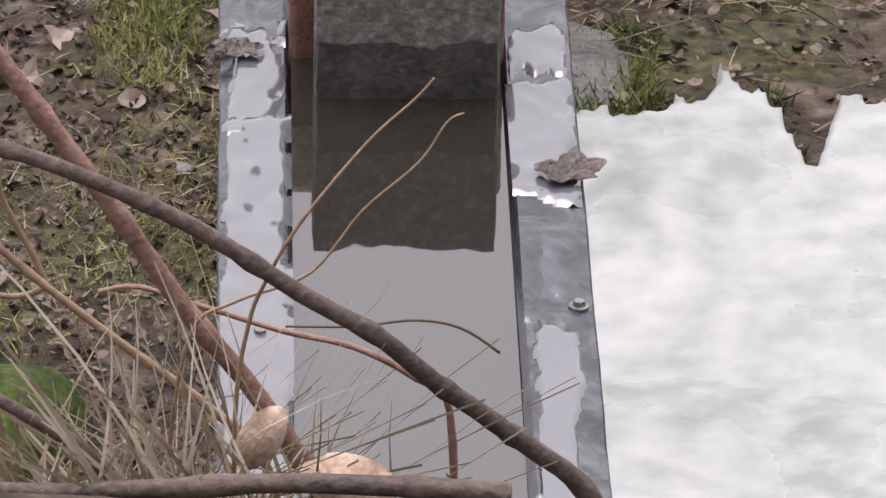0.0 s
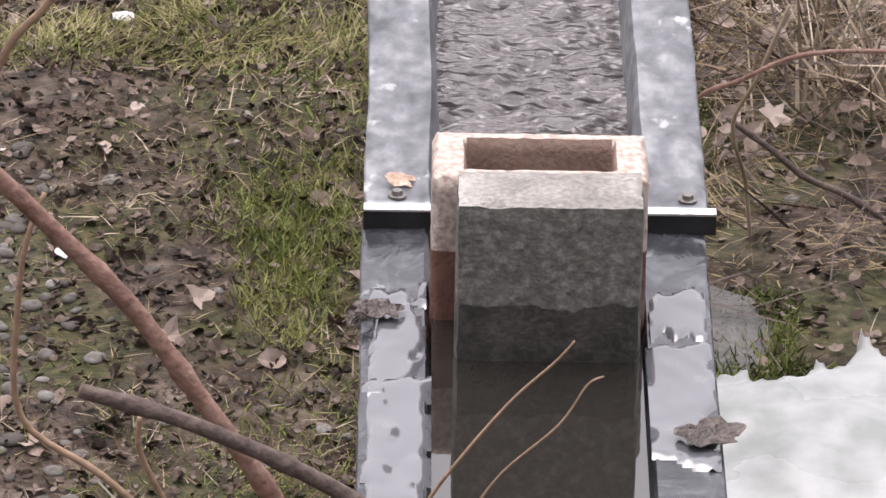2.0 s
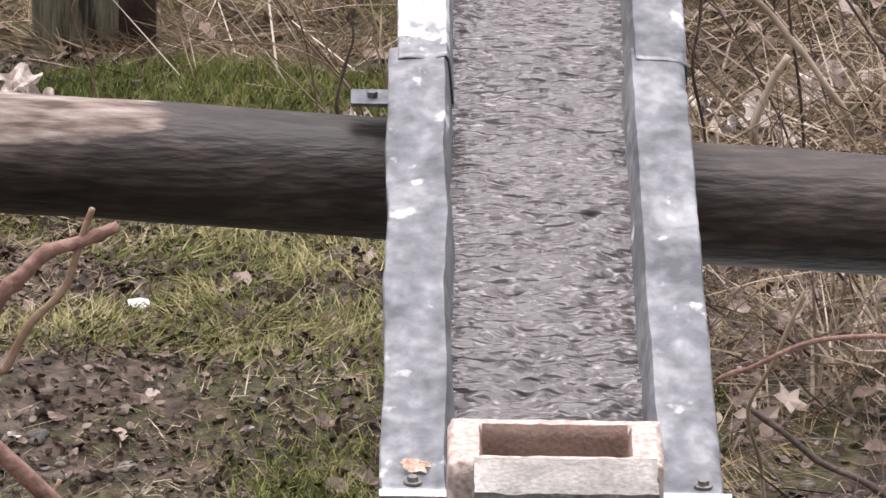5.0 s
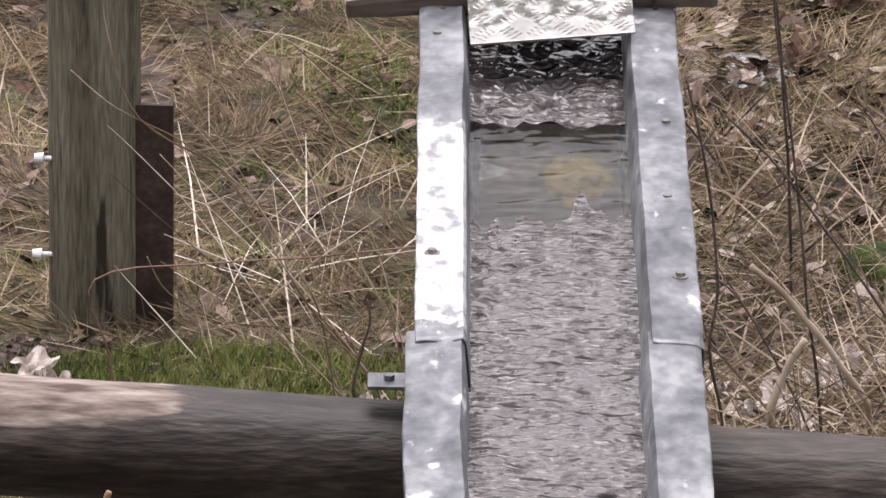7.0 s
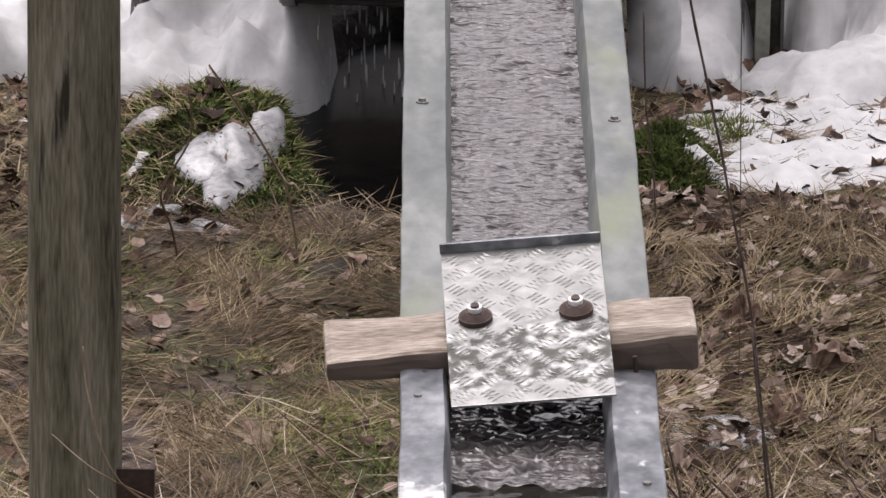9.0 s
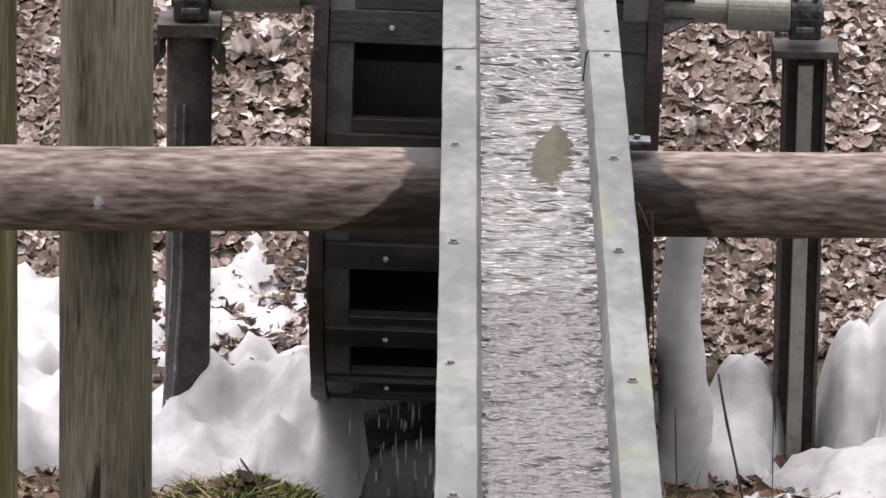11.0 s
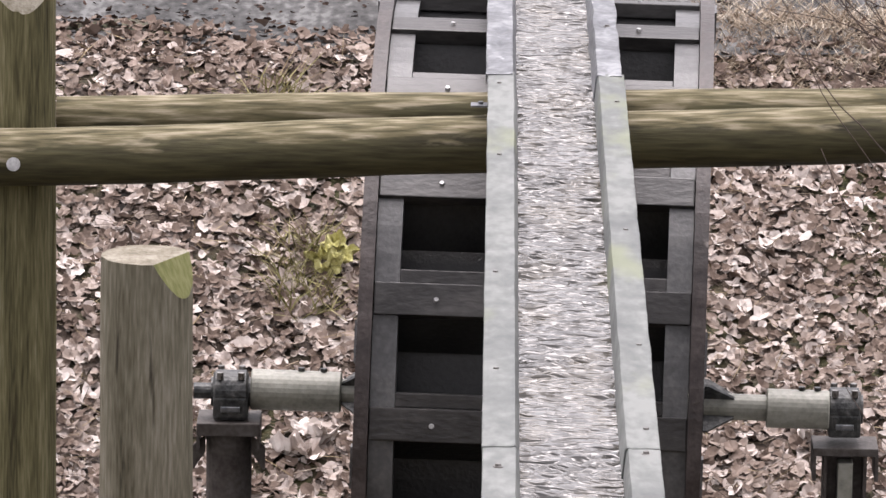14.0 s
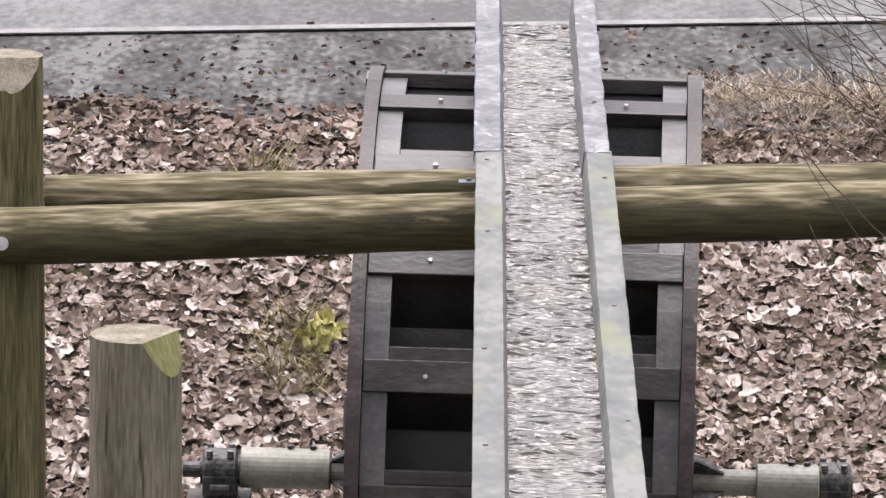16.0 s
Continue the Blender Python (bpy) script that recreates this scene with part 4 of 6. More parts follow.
        cyl(bm, (x, 0.02, 0.0292), (x, 0.02, 0.032), 0.0072, 12)
        part("bolt_end", bm, M["rust"], w)


plank_and_plate()


# ---------------------------------------------------------------- water wheel
def arc_block(bm, x0, x1, r0, r1, a0, a1, n):
    """A curved block between two radii and two angles (from the top, towards the camera side)."""
    rows = []
    for i in range(n + 1):
        a = a0 + (a1 - a0) * i / n
        rows.append([bm.verts.new((x, -r * math.sin(a), r * math.cos(a))) for x, r in ((x0, r0), (x1, r0), (x1, r1), (x0, r1))])
    for p, q in zip(rows, rows[1:]):
        for k in range(4):
            bm.faces.new((p[k], p[(k + 1) % 4], q[(k + 1) % 4], q[k]))
    if abs(a1 - a0) < 6.2:
        bm.faces.new(rows[0][::-1])
        bm.faces.new(rows[-1])


def water_wheel():
    t = thing("water_wheel", "dark soaked timber overshot water wheel with rusted shrouds", "water wheel")
    R, N = 1.385, 21
    first = radians(80.0)
    step = 2 * math.pi / N
    for s in (-1, 1):
        bm = bmesh.new()
        arc_block(bm, s * 0.515, s * 0.562, R - 0.26, R, 0, 2 * math.pi, 88)
        sh = part("shroud", bm, M["wheel_ring"], t, "rusted outer shroud ring")
        for k in range(11):
            a = first + (k * 2 + 0.35) * step
            bm = bmesh.new()
            arc_block(bm, s * 0.5625, s * 0.569, R - 0.10, R - 0.004, a - 0.05, a + 0.05, 4)
            part("splice_plate", bm, M["wheel_felloe"], sh)
        for k in range(8):
            a = k * math.pi / 4 + 0.2
            bm = bmesh.new()
            d = Vector((0, -math.sin(a), math.cos(a)))
            box(bm, (-0.02, -0.045, 0.08), (0.02, 0.045, R - 0.2), 0.004,
                Matrix.Translation((s * 0.49, 0, 0)) @ Matrix.Rotation(a, 4, "X"))
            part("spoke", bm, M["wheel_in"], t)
        bm = bmesh.new()
        cyl(bm, (s * 0.44, 0, 0), (s * 0.515, 0, 0), 0.2, 32)
        part("hub", bm, M["bearing"], t)
    bm = bmesh.new()
    arc_block(bm, -0.514, 0.514, R - 0.29, R - 0.262, 0, 2 * math.pi, 88)
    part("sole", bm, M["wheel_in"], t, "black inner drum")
    for k in range(N):
        a = first + k * step
        rot = Matrix.Rotation(a - math.pi / 2, 4, "X")       # local -y faces outward at angle a

        def at(v):
            return rot @ Vector(v)
        bm = bmesh.new()
        box(bm, (-0.512, -R + 0.012, -0.052), (0.512, -R + 0.062, 0.056), 0.004)
        bm.transform(rot)
        pl = part("plank", bm, M["wheel_wood"], t, "wet bucket edge plank")
        bm = bmesh.new()
        box(bm, (-0.431, -R + 0.030, 0.057), (0.431, -R + 0.062, 0.104), 0.004)
        bm.transform(rot)
        part("upper_strip", bm, M["wheel_wood"], pl)
        for x in (-0.31, 0.31):
            bm = bmesh.new()
            cyl(bm, (x, -R + 0.012, 0.0), (x, -R + 0.002, 0.0), 0.0095, 10, 0.007)
            bm.transform(rot)
            part("bolt", bm, M["white_dot"], pl)
        bm = bmesh.new()
        box(bm, (-0.51, -R + 0.07, -0.03), (0.51, -R + 0.27, 0.0), 0.003)
        bm.transform(rot @ Matrix.Translation((0, -R + 0.06, 0)) @ Matrix.Rotation(radians(-28), 4, "X") @ Matrix.Translation((0, R - 0.06, 0)))
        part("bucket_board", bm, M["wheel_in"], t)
        for s in (-1, 1):
            bm = bmesh.new()
            arc_block(bm, s * 0.432, s * 0.5125, R - 0.13, R - 0.028, a - step + 0.038, a - 0.041, 3)
            part("felloe", bm, M["wheel_felloe"], t, "grey timber cleat between planks")
    bm = bmesh.new()
    tube(bm, [(-0.67, 0, 0), (0.8, 0, 0)], 0.045, 20)
    part("shaft", bm, M["shaft"], t, "grey green steel shaft")
    for x0, x1, r in ((-0.97, -0.662, 0.070), (0.79, 1.005, 0.067)):
        bm = bmesh.new()
        tube(bm, [(x0, 0, 0), (x0 + 0.004, 0, 0), (x1 - 0.004, 0, 0), (x1, 0, 0)], [r - 0.004, r, r, r - 0.004], 28)
        sl = part("coupling_sleeve", bm, M["shaft"], t, "grey green coupling sleeve")
        for u in (0.55, 0.8):
            x = x0 + (x1 - x0) * u
            bm = bmesh.new()
            cyl(bm, (x, 0, r - 0.002), (x, 0, r + 0.012), 0.012, 6)
            part("set_screw", bm, M["bearing"], sl)
    for sx, x0, x1 in ((1, 0.564, 0.68), (-1, -0.564, -0.66)):
        bm = bmesh.new()
        cyl(bm, (x0, 0, 0), (x0 + sx * 0.012, 0, 0), 0.115, 24)
        part("flange", bm, M["bearing"], t, "greasy bolted flange")
        for k in range(4):
            bm = bmesh.new()
            f = bm.faces.new([bm.verts.new(p) for p in ((x0 + sx * 0.012, -0.005, 0.035), (x0 + sx * 0.012, -0.005, 0.112), (x0 + sx * 0.026, -0.005, 0.112), (x1, -0.005, 0.050), (x1, -0.005, 0.035))])
            ex = bmesh.ops.extrude_face_region(bm, geom=[f])
            bmesh.ops.translate(bm, verts=[v for v in ex["geom"] if isinstance(v, bmesh.types.BMVert)], vec=(0, 0.010, 0))
            bm.transform(Matrix.Rotation(radians(38 + 90 * k), 4, "X"))
            part("fin", bm, M["bearing"], t, "welded stiffening fin")
    t.matrix_world = Matrix.Translation((0.166, 23.40, 0.104)) @ Euler((0, radians(0.9), radians(-1.5))).to_matrix().to_4x4()


water_wheel()


def bearing(x, z, w, label):
    t = thing("bearing_block", label, "bearing", (x, 23.41, z))
    bm = bmesh.new()
    box(bm, (-w, -0.075, -0.085), (w, 0.075, 0.0), 0.012)
    tube(bm, [(-w, 0, 0.0), (-w + 0.008, 0, 0), (w - 0.008, 0, 0), (w, 0, 0)], [0.062, 0.074, 0.074, 0.062], 24)
    part("housing", bm, M["bearing"], t)
    bm = bmesh.new()
    cyl(bm, (-w - 0.008, 0, 0), (-w - 0.0005, 0, 0), 0.05, 20)
    cyl(bm, (w + 0.0005, 0, 0), (w + 0.008, 0, 0), 0.05, 20)
    part("seal", bm, M["bearing"], t)
    for sx, sy in ((-0.6, -1), (0.6, -1), (-0.6, 1), (0.6, 1)):
        bm = bmesh.new()
        cyl(bm, (sx * w, sy * 0.05, 0.055), (sx * w, sy * 0.05, 0.078), 0.012, 6)
        part("cap_bolt", bm, M["screw"], t)
    bm = bmesh.new()
    box(bm, (-w * 0.55, -0.084, -0.055), (w * 0.55, -0.0755, -0.035), 0.003)
    part("nameplate", bm, M["zinc"], t, "small pale plate")
    return t


bearing(-0.872, 0.114, 0.06, "greasy black bearing block on a pipe stand")
bearing(1.222, 0.084, 0.056, "greasy black bearing block on a steel column")
bm = bmesh.new()
cyl(bm, (-1.0, 23.405, 0.116), (-0.94, 23.405, 0.116), 0.028, 16)
tagged(part("shaft_end", bm, M["bearing"]), "black greasy shaft end beside the bearing", "shaft end")


def stand_left():
    t = thing("bearing_stand", "brown steel pipe stand under the wheel bearing", "stand", (-0.878, 23.41, -1.588))
    bm = bmesh.new()
    tube(bm, [(0, 0, 0), (0, 0, 1.565)], 0.078, 28)
    part("pipe", bm, M["stand"], t)
    bm = bmesh.new()
    box(bm, (-0.108, -0.10, 1.567), (0.108, 0.10, 1.612), 0.004)
    box(bm, (-0.108, -0.10, 1.52), (-0.098, 0.10, 1.567))
    box(bm, (0.098, -0.10, 1.52), (0.108, 0.10, 1.567))
    part("head_plate", bm, M["stand"], t)
    for s in (-1, 1):
        bm = bmesh.new()
        vs = [bm.verts.new(p) for p in ((s * 0.079, -0.05, 1.56), (s * 0.125, -0.05, 1.52), (s * 0.125, -0.05, 1.44), (s * 0.118, -0.05, 1.44), (s * 0.079, -0.05, 1.50))]
        f = bm.faces.new(vs)
        ex = bmesh.ops.extrude_face_region(bm, geom=[f])
        bmesh.ops.translate(bm, verts=[v for v in ex["geom"] if isinstance(v, bmesh.types.BMVert)], vec=(0, 0.012, 0))
        part("gusset", bm, M["stand"], t)
    bm = bmesh.new()
    tube(bm, [(-0.055, -0.10, 0.1), (-0.02, -0.095, 0.7), (-0.012, -0.09, 1.33)], 0.006, 8)
    tube(bm, [(-0.085, -0.11, 0.1), (-0.05, -0.10, 0.7), (-0.04, -0.09, 1.33)], 0.006, 8)
    part("conduit", bm, M["zinc"], t, "pale conduit leaning along the pipe")


def stand_right():
    t = thing("bearing_stand", "grey brown steel column under the wheel bearing", "stand", (1.228, 23.41, -1.588))
    bm = bmesh.new()
    box(bm, (-0.074, -0.07, 0), (-0.062, 0.07, 1.525))
    box(bm, (0.062, -0.07, 0), (0.074, 0.07, 1.525))
    box(bm, (-0.0615, -0.006, 0), (0.0615, 0.006, 1.525))
    part("column", bm, M["stand"], t)
    bm = bmesh.new()
    box(bm, (-0.026, -0.075, 0.02), (0.026, -0.01, 1.50), 0.004)
    part("stiffener", bm, M["shaft"], t, "pale worn stiffener bar")
    bm = bmesh.new()
    box(bm, (-0.112, -0.09, 1.527), (0.112, 0.09, 1.555), 0.004)
    box(bm, (-0.112, -0.09, 1.44), (-0.100, 0.09, 1.526))
    box(bm, (0.100, -0.09, 1.44), (0.112, 0.09, 1.526))
    part("head_plate", bm, M["stand"], t)


stand_left()
stand_right()


# ---------------------------------------------------------------- snow and ice
def snow_field(name, label, x0, x1, y0, y1, height, cell, material, category="snow"):
    """Snow with an uneven top lying on the ground; height(x, y) is its thickness, and it ends where that falls below zero."""
    nx, ny = int((x1 - x0) / cell), int((y1 - y0) / cell)
    idx, verts, faces = {}, [], []
    hs = {(i, j): height(x0 + i * cell, y0 + j * cell) for i in range(nx + 1) for j in range(ny + 1)}
    for (i, j), h in hs.items():
        x, y = x0 + i * cell, y0 + j * cell
        idx[i, j] = len(verts)
        hh = max(h, -0.03)
        verts.append((x, y, gz(x, y) + (hh if hh > 0 else hh - 0.02)))
    for i in range(nx):
        for j in range(ny):
            q = ((i, j), (i + 1, j), (i + 1, j + 1), (i, j + 1))
            if max(hs[k] for k in q) > -0.01:
                faces.append([idx[k] for k in q])
    return tagged(mesh_ob(name, verts, faces, material, smooth=True), label, category, kind="stuff")


def lumps(pts, x, y, wob=0.05, ws=5.0, base=-0.05):
    h = base
    for cx, cy, rx, ry, a in pts:
        d = ((x - cx) / rx) ** 2 + ((y - cy) / ry) ** 2
        if d < 4:
            h = max(h, a * math.sqrt(1 - d) if d < 1 else base)
    return h + wob * noise.noise(Vector((x * ws, y * ws, 3))) + wob * 0.5 * noise.noise(Vector((x * ws * 3, y * ws * 3, 1)))


LEFT = ((-1.95, 23.35, 0.85, 0.55, 0.30), (-0.88, 23.25, 0.42, 0.42, 0.16), (-0.80, 23.42, 0.10, 0.18, 0.32), (-0.50, 23.2, 0.20, 0.36, 0.24), (-0.46, 23.3, 0.22, 0.34, 0.34), (-0.37, 23.25, 0.13, 0.36, 0.36), (-0.62, 23.5, 0.25, 0.25, 0.25), (-1.9, 24.4, 0.8, 0.6, 0.10), (-0.75, 24.6, 0.38, 0.55, 0.03))
snow_field("snow_bank", "thick melting snow and ice splashed beside the water wheel", -3.0, -0.12, 21.3, 25.4, lambda x, y: lumps(LEFT, x, y, 0.10, 6), 0.035, M["snow"])
RIGHT = ((0.98, 23.3, 0.18, 0.32, 0.20), (1.06, 23.45, 0.13, 0.25, 0.34), (1.43, 23.55, 0.12, 0.25, 0.40), (1.68, 23.65, 0.26, 0.45, 0.48), (1.55, 23.0, 0.45, 0.30, 0.14), (1.50, 22.3, 0.75, 0.55, 0.030), (1.22, 21.85, 0.42, 0.42, 0.035), (2.3, 23.2, 0.55, 0.8, 0.4))
snow_field("snow_bank", "lumpy melting snow round the bearing column", 0.62, 3.2, 21.2, 24.6, lambda x, y: lumps(RIGHT, x, y, 0.062, 6), 0.035, M["snow"])
PATCH = ((-0.66, 21.46, 0.09, 0.13, 0.040), (-0.59, 21.30, 0.07, 0.22, 0.044), (-0.53, 21.48, 0.08, 0.22, 0.048), (-0.47, 21.68, 0.055, 0.18, 0.048), (-0.42, 21.84, 0.035, 0.13, 0.05), (-0.86, 21.93, 0.10, 0.06, 0.03), (-0.76, 21.04, 0.08, 0.06, 0.025), (-0.64, 20.85, 0.14, 0.07, 0.02), (-0.88, 20.84, 0.08, 0.05, 0.02))
snow_field("snow_patch", "small wet snow patch on grass", -1.2, -0.2, 20.2, 22.3, lambda x, y: lumps(PATCH, x, y, 0.012, 12), 0.02, M["slush"])
snow_field("snow_patch", "thin grey melting snow patch beside the flume", 0.42, 1.4, 17.4, 19.0, lambda x, y: lumps(((0.86, 18.2, 0.17, 0.28, 0.03), (0.70, 18.3, 0.10, 0.12, 0.02)), x, y, 0.016, 8), 0.03, M["slush"])


def sheet_h(x, y):
    edge = 11.16 + 0.08 * noise.noise(Vector((x * 7, 2, 0))) + 0.15 * max(0, noise.noise(Vector((x * 21, 5, 0)))) + 0.06 * noise.noise(Vector((x * 60, 5, 0))) + 0.10 * min(1, max(0, (x - 0.72) / 0.12)) - 0.28 * max(0, 1 - abs(x - 1.02) / 0.07) * (1 if x > 0.9 else 0)
    return min(0.06, (edge - y) * 1.2, (x - 0.2) * 2) + 0.004 * noise.noise(Vector((x * 4, y * 4, 0)))


snow_field("ice_sheet", "smooth white ice sheet glazed over the wet bank", 0.15, 2.4, 8.2, 11.7, sheet_h, 0.0125, M["ice"], "ice")


def ice_column(x, y, z0, z1, r):
    bm = bmesh.new()
    n = 26
    pts, rad = [], []
    for i in range(n + 1):
        u = i / n
        pts.append((x + 0.02 * math.sin(u * 7), y, z0 + (z1 - z0) * u))
        rad.append(r * (1.25 - 0.55 * u) * (1 + 0.18 * noise.noise(Vector((u * 6, 0, x)))))
    tube(bm, pts, rad, 22, True, 0.12)
    return tagged(part("ice_column", bm, M["snow"], None, "", True), "white ice column frozen beside the wheel", "ice")


ice_column(0.83, 23.15, -1.62, -0.55, 0.085)

# water standing in the tail race, the wheel's dark reflection put into its colour
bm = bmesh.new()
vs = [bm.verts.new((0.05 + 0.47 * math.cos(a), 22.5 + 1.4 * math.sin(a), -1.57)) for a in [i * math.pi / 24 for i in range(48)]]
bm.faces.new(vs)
tagged(part("water", bm, M["race"]), "water standing under the wheel, its dark reflection painted in", "water", kind="structure")


def drips():
    """Short strands of water falling from the lowest buckets."""
    rnd = random.Random(31)
    bm = bmesh.new()
    for k in range(60):
        x, y, z, L = rnd.uniform(-0.34, 0.02), rnd.uniform(23.0, 23.5), rnd.uniform(-1.58, -1.26), rnd.uniform(0.02, 0.10)
        tube(bm, [(x, y, z), (x, y, z - L * 0.6), (x, y, z - L)], [0.0012, 0.0034, 0.0016], 6)
    tagged(part("water_drips", bm, M["snow"], None, "", True), "thin strands of water dripping from the wheel", "water drips", kind="stuff")


drips()

# ---------------------------------------------------------------- litter, grass, straw
def blades(name, label, n, where, length, width, material, lean=(0.2, 1.0), curl=0.5, category="grass", lift=0.0, flow=0.0):
    rnd = random.Random(name + label)
    verts, faces = [], []
    made = tries = 0
    while made < n and tries < n * 12:
        tries += 1
        p = where(rnd)
        if p is None:
            continue
        made += 1
        x, y = p
        z = gz(x, y) - 0.004 + lift * rnd.random()
        a, L, w = rnd.uniform(0, 2 * math.pi), rnd.uniform(*length), rnd.uniform(*width)
        if flow:      # matted: neighbours lie the same way
            a = 7 * noise.noise(Vector((x * 2.6, y * 1.7, 4.4))) + rnd.gauss(0, flow)
        t = rnd.uniform(*lean)
        dx, dy, up = math.cos(a) * math.sin(t), math.sin(a) * math.sin(t), math.cos(t)
        b = rnd.uniform(0, 2 * math.pi)
        sx, sy = math.cos(b) * w / 2, math.sin(b) * w / 2
        c = curl * rnd.random()
        k = len(verts)
        for u, ww in ((0, 1.0), (0.5, 0.8), (1.0, 0.15)):
            h = z + L * up * u - L * c * u * u * 0.5
            px, py = x + dx * L * u * (1 + c * u * 0.4), y + dy * L * u * (1 + c * u * 0.4)
            h = max(h, z + 0.002)
            verts.append((px - sx * ww, py - sy * ww, h))
            verts.append((px + sx * ww, py + sy * ww, h + w * 0.25))
        faces += [(k, k + 1, k + 3, k + 2), (k + 2, k + 3, k + 5, k + 4)]
    return tagged(mesh_ob(name, verts, faces, material), label, category, kind="stuff")


def leaves(name, label, n, where, size, material, tilt=0.5, lift=0.03, seedn=0):
    rnd = random.Random(name + label + str(seedn))
    verts, faces = [], []
    made = tries = 0
    while made < n and tries < n * 12:
        tries += 1
        p = where(rnd)
        if p is None:
            continue
        made += 1
        x, y = p
        s = rnd.uniform(*size)
        e = 0.05
        nrm = Vector((gz0(x - e, y) - gz0(x + e, y), gz0(x, y - e) - gz0(x, y + e), 2 * e)).normalized()
        nrm = (nrm + Vector((rnd.gauss(0, tilt), rnd.gauss(0, tilt), rnd.gauss(0, tilt * 0.3)))).normalized()
        if nrm.z < 0.1:
            nrm.z = 0.1
        t = nrm.orthogonal().normalized()
        t = Matrix.Rotation(rnd.uniform(0, 6.28), 3, nrm) @ t
        b = nrm.cross(t)
        o = Vector((x, y, gz(x, y) + rnd.random() * lift))
        lob, asp, curl, fold = (0 if s < 0.045 else rnd.choice((0, 0, 3, 5))), rnd.uniform(0.55, 1.0), rnd.uniform(-0.5, 0.9), rnd.uniform(-0.3, 0.6)
        k = len(verts)
        verts.append(tuple(o))
        m = 10
        for i in range(m):
            q = 2 * math.pi * i / m
            r = s * 0.5 * (1 + (0.34 * math.cos(lob * q) if lob else 0) + rnd.uniform(-0.14, 0.14))
            u, v = math.cos(q) * r, math.sin(q) * r * asp
            hh = curl * (u * u + v * v) / s + fold * abs(v) + rnd.uniform(-0.08, 0.08) * s
            verts.append(tuple(o + t * u + b * v + nrm * hh))
        faces += [(k, k + 1 + i, k + 1 + (i + 1) % m) for i in range(m)]
    return tagged(mesh_ob(name, verts, faces, material), label, "leaves", kind="stuff")


def turf(x, y):
    return noise.noise(Vector((x * 1.9, y * 1.6, 7.7))) + 0.5 * noise.noise(Vector((x * 5, y * 5, 2.7)))


def area(x0, x1, y0, y1, test=None):
    def f(r):
        x, y = r.uniform(x0, x1), r.uniform(y0, y1)
        return (x, y) if test is None or test(x, y, r) else None
    return f


def near_green(x, y, r):
    strip_ = math.exp(-((x + 0.22) / 0.30) ** 2) * 0.5 + 0.35 * min(1, max(0, (y - 12.4) / 1.2))      # the greener ground along the flume
    return turf(x, y) + strip_ + r.uniform(-0.3, 0.3) > 0.34


def bank_green(x, y, r):
    d = ((x + 0.42) / 0.5) ** 2 + ((y - 14.75) / 0.42) ** 2
    return d + r.uniform(-0.3, 0.3) < 1


blades("grass", "short green winter grass in patches on mud", 20000, area(-1.5, 0.5, 10, 14.4, near_green), (0.015, 0.05), (0.002, 0.0045), M["grass"], (0.2, 1.2))
blades("grass", "yellowed grass lying on mud", 15000, area(-1.6, 0.6, 10, 15.5, lambda x, y, r: turf(x + 0.3, y) > 0.0), (0.02, 0.07), (0.002, 0.004), M["straw"], (0.9, 1.5))
blades("grass", "bright green grass strip behind the beam", 15000, area(-1.1, 0.2, 14.2, 15.3, bank_green), (0.02, 0.055), (0.002, 0.004), M["grass"], (0.1, 0.9))
blades("grass", "green grass tufts beside the flume", 9000, area(0.4, 1.5, 10.6, 14, lambda x, y, r: turf(x * 1.5, y) > 0.22), (0.02, 0.06), (0.003, 0.006), M["grass"], (0.2, 1.2))
blades("dry_grass", "matted brown dead grass", 40000, area(-1.9, 0.6, 15.2, 20.9, lambda x, y, r: turf(x * 1.4 + 3, y * 1.1) + r.uniform(-0.25, 0.25) > -0.28), (0.06, 0.20), (0.002, 0.005), M["dead_grass"], (0.9, 1.55), flow=0.5)
blades("dry_grass", "matted brown dead grass", 34000, area(0.35, 2.0, 13.5, 20.9), (0.06, 0.20), (0.002, 0.005), M["dead_grass"], (0.9, 1.55), lift=0.05, flow=0.5)
blades("grass", "green grass among dead grass", 16000, area(-1.9, 1.9, 15.5, 20.5, lambda x, y, r: turf(x, y * 0.8) + r.uniform(-0.2, 0.2) > 0.2), (0.03, 0.09), (0.003, 0.005), M["grass"], (0.5, 1.4))
blades("straw", "long pale straw stalks lying criss-cross", 750, area(-1.7, 0.1, 14.9, 18.5), (0.12, 0.42), (0.002, 0.005), M["straw"], (0.9, 1.5), 0.5, "straw", 0.05)
blades("straw", "thick tangle of pale dry stalks", 2100, area(0.42, 1.8, 12.4, 16.8), (0.12, 0.45), (0.002, 0.007), M["straw"], (0.6, 1.5), 0.4, "straw", 0.16)
blades("straw", "thin dry stalks on mud", 500, area(-1.4, 1.6, 10, 14.5), (0.05, 0.2), (0.002, 0.005), M["straw"], (1.3, 1.55), 0.3, "straw", 0.01)


blades("dry_grass", "matted dead grass below the snow bank", 9000, area(-2.2, -0.7, 20.8, 23.2), (0.05, 0.14), (0.003, 0.007), M["dead_grass"], (0.9, 1.55))
blades("dry_grass", "matted dead grass round the snow", 7000, area(0.6, 2.2, 20.8, 23.0), (0.05, 0.13), (0.003, 0.007), M["dead_grass"], (0.9, 1.55))
leaves("leaf_litter", "dead leaves round the snow", 650, area(0.6, 2.2, 20.8, 24.4), (0.04, 0.08), M["leaf_brown"], 0.4, 0.03)
